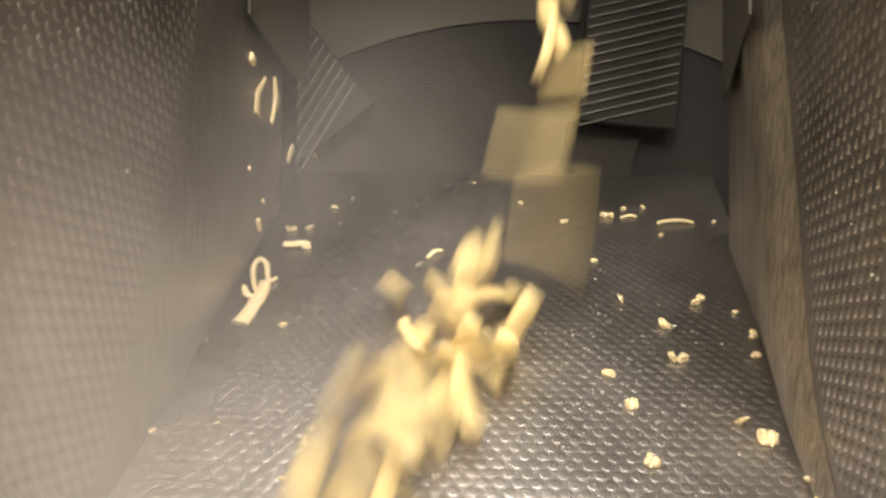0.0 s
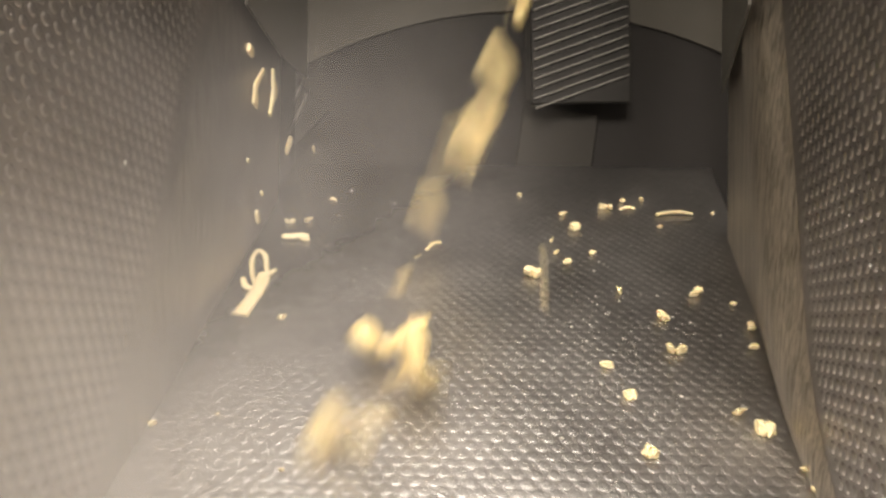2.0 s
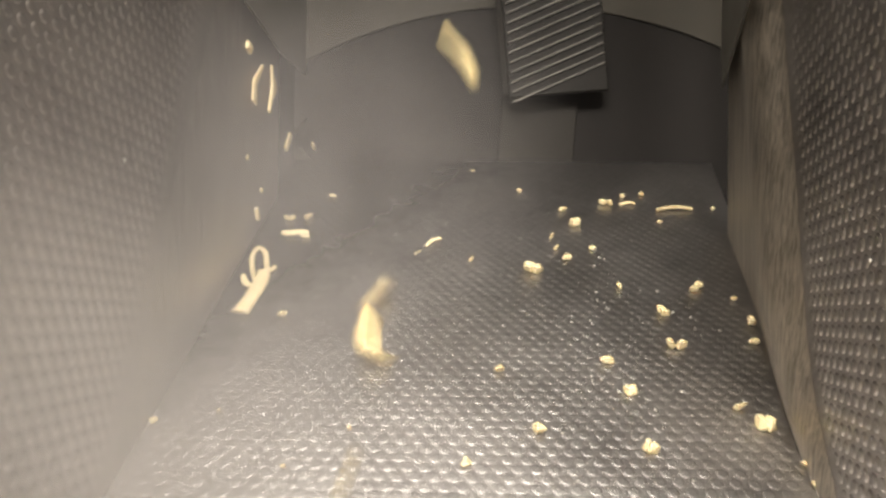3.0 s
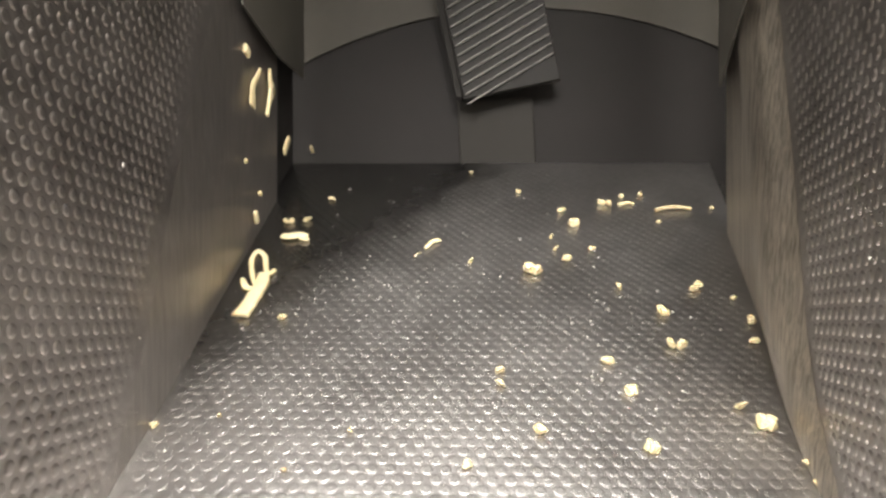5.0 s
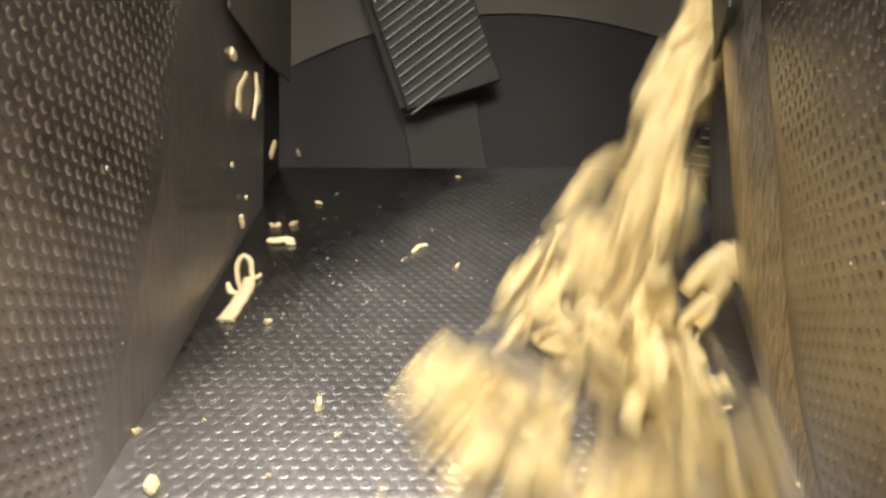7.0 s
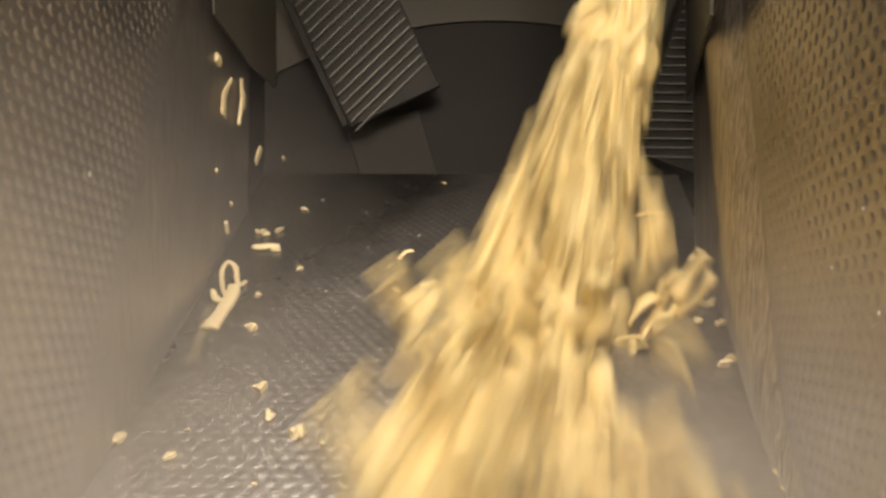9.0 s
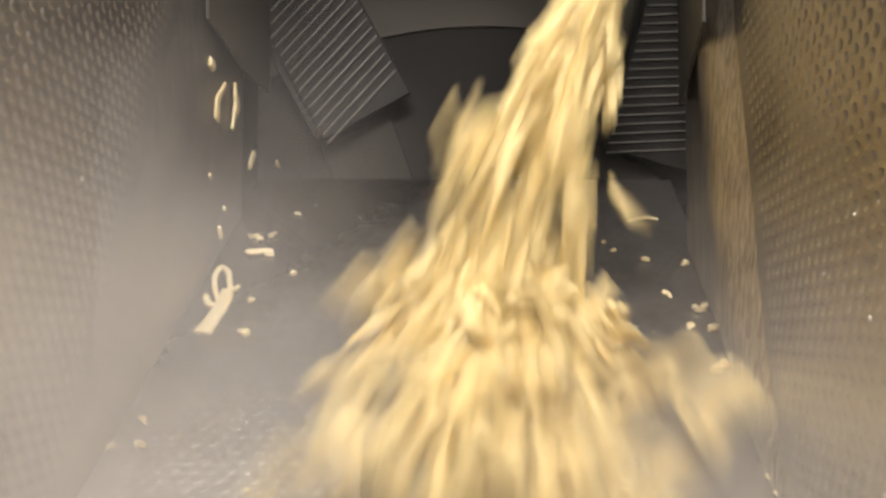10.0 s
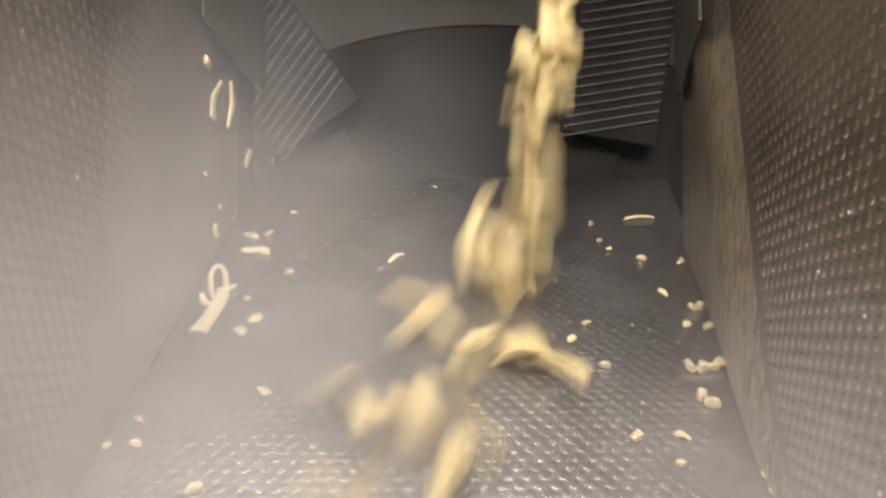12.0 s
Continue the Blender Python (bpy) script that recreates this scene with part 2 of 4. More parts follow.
        # the hood over the wheel comes down on the wall
        if side > 0:
            ring = [(0.310, 0.742, 1.231), (0.262, 0.602, 1.154), (0.208, 0.436, 1.172), (0.208, 0.436, 1.45), (0.262, 0.602, 1.45), (0.302, 0.742, 1.45)]
        else:
            ring = [(-0.164, 0.742, 1.20), (-0.165, 0.640, 1.193), (-0.168, 0.530, 1.204), (-0.168, 0.530, 1.45), (-0.165, 0.640, 1.45), (-0.164, 0.742, 1.45)]
        bm = bmesh.new()
        for a, b in ((0, 1), (1, 2)) if side < 0 else ((1, 2),):
            quad = [ring[a], ring[b], ring[5 - b], ring[5 - a]]
            slab(bm, quad if side < 0 else quad[::-1], 0.002)
        part("hood_flange", bm, PLAIN, wall, "plain grey hood flange")


build_chute()


def build_housing():
    """The end plate with its round cut-out, the closed case of the wheel behind it, the hood and the feed above."""
    cx, cz, r = 0.1059, 0.7082, 0.597
    ob = thing("wheel_housing", "grey steel end plate with a large arched cut-out", "housing", kind="structure")
    bm = bmesh.new()
    steps = 72
    outer = []
    for i in range(steps + 1):
        a = math.pi * (-0.05 + 1.10 * i / steps)
        c, s = math.cos(a), math.sin(a)
        k = min(0.86 / max(abs(c), 1e-6), 1.07 / max(abs(s), 1e-6))
        outer.append((c * k, cz + s * k, c * r, cz + s * r))
    rows = [[bm.verts.new((o[q], y, o[q + 1])) for q, y in ((0, 0.0), (2, 0.0), (2, 0.0025), (0, 0.0025))] for o in outer]
    for p, q in zip(rows, rows[1:]):
        for j in range(4):
            bm.faces.new((p[j], q[j], q[(j + 1) % 4], p[(j + 1) % 4]))
    bmesh.ops.recalc_face_normals(bm, faces=bm.faces)
    plate = part("end_plate", bm, PLAIN, ob)
    plate.matrix_basis = pose(cx, 0.8015, 0)
    bm = bmesh.new()
    for lo, hi in (((-0.9, 0.86, 0.0), (1.0, 0.868, 1.80)), ((-0.9, 0.74, 0.0), (-0.892, 0.859, 1.80)), ((0.992, 0.74, 0.0), (1.0, 0.859, 1.80)),
                   ((-0.89, 0.74, 1.79), (0.99, 0.859, 1.80)), ((-0.89, 0.75, 0.0), (0.99, 0.758, 0.6))):
        box(bm, lo, hi)
    part("case", bm, SHADED_STEEL, ob, "steel wheel case with the recess shade in its colour")
    bm = bmesh.new()
    for lo, hi in (((-0.36, 0.478, 1.477), (0.40, 0.484, 2.05)), ((-0.366, 0.484, 1.477), (-0.36, 0.58, 2.05)), ((0.40, 0.484, 1.477), (0.406, 0.58, 2.05)),
                   ((-0.36, 0.484, 2.051), (0.40, 0.58, 2.057))):
        box(bm, lo, hi)
    part("feed_box", bm, PLAIN, ob, "plain steel feed box")


build_housing()

WHEEL_AT = (0.06, 0.785, 0.735)


def build_wheel():
    wheel = thing("cutting_wheel", "large dark cutting wheel with eight ribbed knife plates, turning slowly", "cutting wheel", at=WHEEL_AT)
    bm = bmesh.new()
    cylinder(bm, (0, 0.03, 0), (0, 1, 0), 0.70, 0.02, 96)
    part("disc", bm, SHADED_STEEL, wheel, "wheel disc with the recess shade in its colour")
    bm = bmesh.new()
    cylinder(bm, (0, 0.0, 0), (0, 1, 0), 0.09, 0.06, 32)
    part("hub", bm, BLADE, wheel)
    # the ribs lie askew on each plate
    rib_bm = bmesh.new()
    box(rib_bm, (-0.060, -0.002, -0.0007), (0.060, 0.002, 0.0007), 0.0004)
    rib_me = bpy.data.meshes.new("rib")
    rib_bm.to_mesh(rib_me)
    rib_bm.free()
    rib_me.materials.append(EDGE)
    plate_bm = bmesh.new()
    box(plate_bm, (-0.06, -0.004, -0.105), (0.06, 0.004, 0.13), 0.0015)
    plate_me = bpy.data.meshes.new("knife_plate")
    plate_bm.to_mesh(plate_me)
    plate_bm.free()
    plate_me.materials.append(BLADE)
    bracket_bm = bmesh.new()
    box(bracket_bm, (-0.05, 0.024, -0.38), (0.045, 0.032, -0.107), 0.002)
    bracket_me = bpy.data.meshes.new("bracket")
    bracket_bm.to_mesh(bracket_me)
    bracket_bm.free()
    bracket_me.transform(Matrix.Rotation(math.radians(9), 4, "Y"))
    bracket_me.materials.append(BRACKET)
    knife_bm = bmesh.new()
    slab(knife_bm, [(-0.068, -0.005, -0.10), (-0.061, -0.003, -0.10), (-0.061, -0.003, 0.13), (-0.068, -0.005, 0.13)], 0.0015)
    knife_me = bpy.data.meshes.new("knife_edge")
    knife_bm.to_mesh(knife_me)
    knife_bm.free()
    knife_me.materials.append(BLADE)
    for i in range(8):
        a = math.radians(45 * i)
        m = Matrix.Rotation(-a, 4, "Y") @ Matrix.Translation((0, -0.01, 0.562)) @ Matrix.Rotation(math.radians(-12), 4, "Y")
        plate = new("knife_plate", plate_me)
        plate.parent, plate.matrix_basis = wheel, m
        tagged(plate, "ribbed steel knife plate")
        for name, me in (("bracket", bracket_me), ("knife_edge", knife_me)):
            o = new(name, me)
            o.parent = plate
        for k in range(19):
            w = -0.092 + 0.0119 * k
            o = new("rib", rib_me)
            o.parent = plate
            o.matrix_basis = Matrix.Translation((0, -0.0055, w)) @ Matrix.Rotation(math.radians(-19), 4, "Y")
    return wheel


wheel = build_wheel()

# ---- the room round the open front ----


def build_room():
    for name, lo, hi, mat, label, cat in (
            ("floor", (-2.2, -2.6, -0.06), (2.2, 1.9, 0.0), CONCRETE, "grey concrete plant room floor", "floor"),
            ("ceiling", (-2.2, -2.6, 2.7), (2.2, 1.9, 2.76), PAINT, "plain grey painted ceiling", "ceiling"),
            ("wall_south", (-2.2, -2.66, 0.0), (2.2, -2.6, 2.7), PAINT, "plain grey painted wall", "wall"),
            ("wall_north", (-2.2, 1.9, 0.0), (2.2, 1.96, 2.7), PAINT, "plain grey painted wall", "wall"),
            ("wall_west", (-2.26, -2.6, 0.0), (-2.2, 1.9, 2.7), PAINT, "plain grey painted wall", "wall"),
            ("wall_east", (2.2, -2.6, 0.0), (2.26, 1.9, 2.7), PAINT, "plain grey painted wall", "wall")):
        bm = bmesh.new()
        box(bm, lo, hi)
        tagged(mesh_object(name, bm, mat), label, cat, kind="structure")
    lum = thing("ceiling_luminaire", "long white luminaire hanging over the chute mouth", "lamp", at=LAMP_AT)
    bm = bmesh.new()
    box(bm, (-0.28, -0.08, 0.012), (0.28, 0.08, 0.06), 0.006)
    part("lamp_body", bm, PAINT, lum)
    bm = bmesh.new()
    box(bm, (-0.25, -0.06, 0.004), (0.25, 0.06, 0.011))
    part("diffuser", bm, GLOW, lum, "glowing white diffuser")
    for x in (-0.2, 0.2):
        bm = bmesh.new()
        cylinder(bm, (x, 0, (2.7 - LAMP_AT[2] + 0.06) / 2), (0, 0, 1), 0.006, 2.7 - LAMP_AT[2] - 0.06, 10)
        part("hanger", bm, PAINT, lum)
    for at, w, d in (((-0.03, -0.2, 2.54), 1.5, 1.2), ((-0.25, -1.7, 2.672), 1.6, 1.0)):
        lum = thing("ceiling_panel", "flat white ceiling light panel", "lamp", "ceiling panels", at=at)
        bm = bmesh.new()
        box(bm, (-w / 2 - 0.02, -d / 2 - 0.02, 0.012), (w / 2 + 0.02, d / 2 + 0.02, 0.03), 0.004)
        part("panel_frame", bm, PAINT, lum)
    # an unseen tote, added to catch the food, white to bounce light up
    tote = thing("collecting_tote", "unseen white plastic tote catching cut food and bouncing light up", "container", at=(0, -0.36, 0.0))
    bm = bmesh.new()
    box(bm, (-0.4, -0.3, 0.0), (0.4, 0.3, 0.012))
    for lo, hi in (((-0.4, -0.3, 0.012), (-0.388, 0.3, 0.46)), ((0.388, -0.3, 0.012), (0.4, 0.3, 0.46)),
                   ((-0.388, -0.3, 0.012), (0.388, -0.288, 0.46)), ((-0.388, 0.288, 0.012), (0.388, 0.3, 0.46))):
        box(bm, lo, hi)
    part("tub", bm, PLASTIC, tote)


build_room()

# ---- cut food ----
MOVING = []


def lump_mesh(name, seed, stretch, knobs=1):
    """An angular cut crumb about 1 unit long, of one or two bits stuck together, with flat knife faces."""
    rng = random.Random(seed)
    bm = bmesh.new()
    for k in range(knobs):
        at = Vector(((k - (knobs - 1) / 2) * 0.4, rng.uniform(-0.16, 0.16) * (knobs > 1), 0))
        m = Matrix.Translation(at) @ Matrix.Rotation(rng.uniform(-0.7, 0.7), 4, "Z") @ Matrix.Diagonal((*[s * (0.55 if knobs == 1 else 0.45) for s in stretch], 1))
        bit = bmesh.ops.create_icosphere(bm, subdivisions=3, radius=1, matrix=m)["verts"]
        for cut in range(6):   # each bit is trimmed by six knife planes
            n = Vector((rng.gauss(0, 1), rng.gauss(0, 1), rng.gauss(0, 0.5))).normalized()
            far = max((v.co - at).dot(n) for v in bit) * rng.uniform(0.36, 0.66)
            for v in bit:
                d = (v.co - at).dot(n) - far
                if d > 0:
                    v.co -= n * d
    shift = Vector((seed * 3.1, seed * 1.7, 0))
    for v in bm.verts:
        v.co += noise.noise_vector(v.co * 2.2 + shift) * 0.09 + noise.noise_vector(v.co * 6 + shift) * 0.012
        v.co.z = max(min(v.co.z, 0.2), -0.16)
    me = bpy.data.meshes.new(name)
    bm.to_mesh(me)
    bm.free()
    me.materials.append(PALE)
    return me


def ribbon_mesh(name, points, width, thick, mat=None):
    """A limp strip along a smooth line of points (metres), flat side along its local z."""
    pts = [Vector(p) for p in points]
    line = []
    for i in range(len(pts) - 1):
        p0, p1, p2, p3 = pts[max(i - 1, 0)], pts[i], pts[i + 1], pts[min(i + 2, len(pts) - 1)]
        for s in range(6):
            f = s / 6
            line.append(0.5 * (2 * p1 + (p2 - p0) * f + (2 * p0 - 5 * p1 + 4 * p2 - p3) * f * f + (3 * p1 - p0 - 3 * p2 + p3) * f ** 3))
    line.append(pts[-1])
    bm = bmesh.new()
    rings = []
    n = len(line)
    for i, p in enumerate(line):
        d = (line[min(i + 1, n - 1)] - line[max(i - 1, 0)]).normalized()
        side = Vector((0, 0, 1)).cross(d)
        side = side.normalized() if side.length > 1e-4 else Vector((1, 0, 0))
        f = i / (n - 1)
        w = width(f) if callable(width) else width * (0.55 + 0.45 * math.sin(math.pi * (0.12 + 0.76 * f)))
        w *= 1 + 0.22 * noise.noise(p * 400)
        up = Vector((0, 0, 1)) * thick
        rings.append([bm.verts.new(p + q) for q in (side * w + up * 0.4, side * w * 0.6 + up, -side * w * 0.6 + up, -side * w + up * 0.4, -side * w * 0.8, side * w * 0.8)])
    for a, b in zip(rings, rings[1:]):
        for j in range(6):
            bm.faces.new((a[j], a[(j + 1) % 6], b[(j + 1) % 6], b[j]))
    bm.faces.new(rings[0][::-1])
    bm.faces.new(rings[-1])
    bmesh.ops.recalc_face_normals(bm, faces=bm.faces)
    me = bpy.data.meshes.new(name)
    bm.to_mesh(me)
    bm.free()
    me.materials.append(mat or PALE)
    for p in me.polygons:
        p.use_smooth = True
    return me


LUMPS = [lump_mesh("food_crumb", s, st) for s, st in ((1, (1, 0.75, 0.6)), (2, (1, 0.6, 0.55)), (3, (1, 0.85, 0.7)), (4, (1, 0.5, 0.5)), (5, (1, 0.7, 0.5)), (6, (1, 0.65, 0.6)), (7, (1, 0.8, 0.5)))]
PAIRS = [lump_mesh("food_crumb", s, (1, 0.8, 0.7), 2) for s in (11, 12, 13, 14)]
STICKS = [ribbon_mesh("food_shred", [(-0.5, 0, 0), (-0.2, 0.07, 0.02), (0.15, 0.08, 0.03), (0.5, 0, 0)], 0.055, 0.07),
          ribbon_mesh("food_shred", [(-0.5, -0.1, 0), (-0.15, 0.02, 0.03), (0.1, 0.1, 0.05), (0.5, 0.02, 0)], 0.12, 0.1),
          ribbon_mesh("food_shred", [(-0.5, 0.1, 0), (-0.2, -0.05, 0.04), (0.2, 0.06, 0.02), (0.5, -0.02, 0)], 0.2, 0.12)]
SLOPE_TURN = Euler((math.atan(SLOPE), 0, 0)).to_matrix().to_4x4()


def crumb(x, y, mm, shape="lump", turn=None, come=None, go=None):
    """A scrap of food lying on the sloping floor; come and go: when it lands there and when it is swept out."""
    rng = random.Random(int(x * 9000) * 31 + int(y * 9000))
    me = {"lump": LUMPS, "pair": PAIRS, "shred": STICKS[1:], "stick": STICKS[:1]}[shape][rng.randrange(10 ** 6) % {"lump": 7, "pair": 4, "shred": 2, "stick": 1}[shape]]
    a = math.radians(rng.uniform(0, 360) if turn is None else turn)
    if shape == "lump" and turn is None:
        a = math.radians(rng.uniform(-35, 35) + rng.choice((0, 180)))
    s = mm / 1000 * {"lump": 0.96, "pair": 0.82, "shred": 0.96, "stick": 1.0}[shape]
    high = {"lump": 0.16, "pair": 0.16, "shred": 0.0, "stick": 0.0}[shape] * s + 0.0009
    place = Vector((x, y, floor_z(y))) + Vector((0, -SLOPE, 1)).normalized() * high
    rest = Matrix.Translation(place) @ SLOPE_TURN @ Matrix.Rotation(a, 4, "Z")
    ob = new(me.name.split(".")[0], me)
    ob.scale = (s, s, s)
    ob.matrix_basis = rest @ Matrix.Diagonal((s, s, s, 1))
    label = {"lump": "small pale yellow food crumb lying on the dimpled floor", "pair": "pale yellow food crumbs stuck together on the dimpled floor",
             "shred": "ragged pale food shred lying on the dimpled floor", "stick": "thin pale yellow food shred lying on the dimpled floor"}[shape]
    tagged(ob, label, "food scrap", "scraps on the chute floor")
    if come is None and go is None:
        return ob
    q = rest.to_quaternion()
    rows = [(0.0, place, q)]
    if come is not None:
        tip = Euler((1.0, 0.4, 0.3)).to_quaternion() @ q
        slot = Vector((rng.uniform(-0.25, 0.3), 0.55, 1.56 + rng.random() * 0.3))
        rows = [(0.0, slot, tip), (come - 0.36, slot, tip), (come - 0.24, Vector((x + 0.05, 0.55, 1.31)), tip), (come - 0.09, place + Vector((0.012, 0.06, 0.09)), tip),
                (come, place, q)]
    if go is not None:
        out = Euler((-0.9, 0.3, 0.5)).to_quaternion() @ q
        rows += [(go, place, q), (go + 0.09, place + Vector((-0.01, -0.09, -0.04)), q), (go + 0.26, Vector((x - 0.03, -0.05, floor_z(-0.05) + 0.012)), out),
                 (go + 0.36, Vector((x - 0.03, -0.2, 0.48)), out), (go + 0.5, Vector((x, -0.3, 0.3 + 0.1 * rng.random())), out)]
    rows.append((12.0, rows[-1][1], rows[-1][2]))
    MOVING.append((ob, [(t, Matrix.LocRotScale(p, r, None)) for t, p, r in rows]))
    return ob


def lay_crumbs():
    # scraps that lie still all the while
    for a in ((-0.115, 0.661, 8.2), (-0.178, 0.392, 7), (-0.14, 0.399, 4.2), (-0.057, 0.388, 4.8), (-0.09, 0.363, 4.5), (-0.122, 0.486, 10.5), (0.031, 0.72, 6.4)):
        crumb(*a)
    crumb(-0.138, 0.593, 24, "shred", 4)
    crumb(-0.128, 0.590, 11, "lump")
    crumb(-0.150, 0.619, 12, "pair", 3)
    crumb(-0.132, 0.621, 11, "lump", 8)
    crumb(-0.010, 0.582, 20, "shred", 40)
    crumb(-0.023, 0.566, 9, "stick", 50)
    # scraps by the right wall until the heavy fall sweeps them out
    for i, a in enumerate(((0.08, 0.676, 7.8), (0.118, 0.639, 9.6), (0.133, 0.574, 8.1), (0.186, 0.666, 8.3), (0.205, 0.67, 7.7), (0.209, 0.618, 8.2), (0.27, 0.643, 6.3),
                           (0.143, 0.521, 10), (0.231, 0.508, 8.1), (0.224, 0.461, 8.4), (0.114, 0.443, 11), (0.188, 0.405, 11), (0.208, 0.366, 8.2))):
        crumb(*a, go=6.45 + 0.13 * ((i * 7) % 6))
    for i, (x, y, mm, tn) in enumerate(((0.165, 0.652, 15, 0), (0.205, 0.521, 15.5, 50), (0.169, 0.493, 14.5, -40), (0.232, 0.482, 12, 70), (0.166, 0.458, 16.5, -14),
                                        (0.123, 0.417, 13, 8), (0.198, 0.392, 18, -22), (0.122, 0.376, 13.5, -50))):
        crumb(x, y, mm, "pair", tn, go=6.42 + 0.1 * ((i * 5) % 7))
    crumb(0.186, 0.651, 17, "shred", 2, go=6.8)
    crumb(0.230, 0.640, 37, "stick", 4, go=7.3)
    crumb(0.207, 0.347, 22, "stick", -84)
    # scraps that drop in while the first fall thins out
    for x, y, mm, c in ((0.124, 0.614, 15, 1.3), (0.1, 0.593, 8, 0.9), (0.101, 0.574, 9, 1.1), (0.108, 0.559, 9.5, 1.2), (0.039, 0.435, 9.5, 2.35), (0.038, 0.423, 9.5, 4.0),
                        (0.058, 0.388, 12, 2.1), (-0.023, 0.379, 12, 5.3), (0.013, 0.366, 9.5, 2.3), (0.024, 0.556, 9, 2.2)):
        crumb(x, y, mm, come=c, go=6.9 + (x * 37) % 0.9)
    crumb(0.075, 0.544, 22, "pair", 8, come=1.35, go=6.75)
    crumb(-0.070, 0.410, 14, turn=70, come=5.4, go=7.7)
    crumb(-0.152, 0.357, 13, turn=80, come=5.86, go=7.9)
    # scraps that the heavy fall leaves by the right wall
    for i, (x, y, mm) in enumerate(((0.187, 0.64, 8), (0.188, 0.611, 8), (0.191, 0.596, 8), (0.217, 0.581, 10.3), (0.25, 0.574, 11), (0.216, 0.53, 10.3), (0.22, 0.492, 12),
                                    (0.143, 0.392, 12.5), (0.171, 0.391, 10), (0.163, 0.373, 9.5), (0.208, 0.363, 8))):
        crumb(x, y, mm, come=7.6 + 0.11 * i + (2.4 if 6 < i < 10 else 0))
    for x, y, mm, tn, c in ((0.236, 0.512, 17, 10, 8.3), (0.234, 0.489, 14, 60, 8.1), (0.205, 0.447, 20, -10, 11.3), (0.221, 0.449, 19, 40, 8.5), (0.2, 0.419, 19, -60, 11.6)):
        crumb(x, y, mm, "pair", tn, come=c)
    # scraps that lie in the middle for a while under the heavy fall
    for x, y, mm, c, g in ((-0.101, 0.560, 9, 8.0, None), (-0.016, 0.530, 10, 8.1, 9.62), (-0.104, 0.430, 12, 8.2, 9.15), (-0.093, 0.408, 12, 8.3, 9.12), (-0.178, 0.393, 9, 8.5, 9.2), (-0.143, 0.380, 8, 8.4, 9.3), (0.001, 0.509, 10, 9.35, 9.7), (-0.151, 0.408, 12, 9.05, 9.85)):
        crumb(x, y, mm, come=c, go=g)
    crumb(0.011, 0.537, 16, "pair", 30, come=8.3, go=9.1)
    crumb(-0.072, 0.395, 15, "pair", 20, come=8.6, go=9.15)
    crumb(0.241, 0.651, 33, "stick", 8, come=7.9)
    for x, y, mm, c in ((0.14, 0.494, 9.5, 11.25), (0.124, 0.476, 9, 11.4), (0.142, 0.45, 11, 11.3), (-0.094, 0.431, 12, 11.1), (-0.124, 0.489, 11, 8.4), (-0.116, 0.5, 12, 11.0),
                        (-0.165, 0.409, 10, 9.8), (-0.16, 0.393, 9, 9.9), (-0.129, 0.525, 10, 8.2), (-0.142, 0.614, 9, 8.6), (-0.117, 0.363, 10, 10.3)):
        crumb(x, y, mm, come=c)


lay_crumbs()


def on_left_wall(name, label, points, width, thick):
    """A limp scrap stuck on the left wall; its points are (y, z) on that wall."""
    me = ribbon_mesh(name, [(0.974 * y, 1 + 0.974 * (z - 1), 0) for y, z in points], width, thick)
    ob = tagged(new(name, me), label, "food scrap", "scraps stuck to the chute wall")
    n = Vector((1, -0.033, 0)).normalized()
    d = Vector((0.033, 1, 0)).normalized()
    foot = Vector((left_x(0), 0, 0)) + n * 0.0032
    ob.matrix_basis = Matrix(((d.x, 0, n.x, foot.x), (d.y, 0, n.y, foot.y), (d.z, 1, n.z, foot.z), (0, 0, 0, 1)))
    return ob


def on_floor(name, label, points, width, thick):
    """A limp scrap on the floor; its points are (x, y) on the plan."""
    k = math.hypot(1, SLOPE)
    me = ribbon_mesh(name, [(x, y * k, 0) for x, y in points], width, thick)
    ob = tagged(new(name, me), label, "food scrap", "scraps on the chute floor")
    ob.matrix_basis = Matrix.Translation((0, 0, floor_z(0) + 0.0012)) @ SLOPE_TURN
    return ob


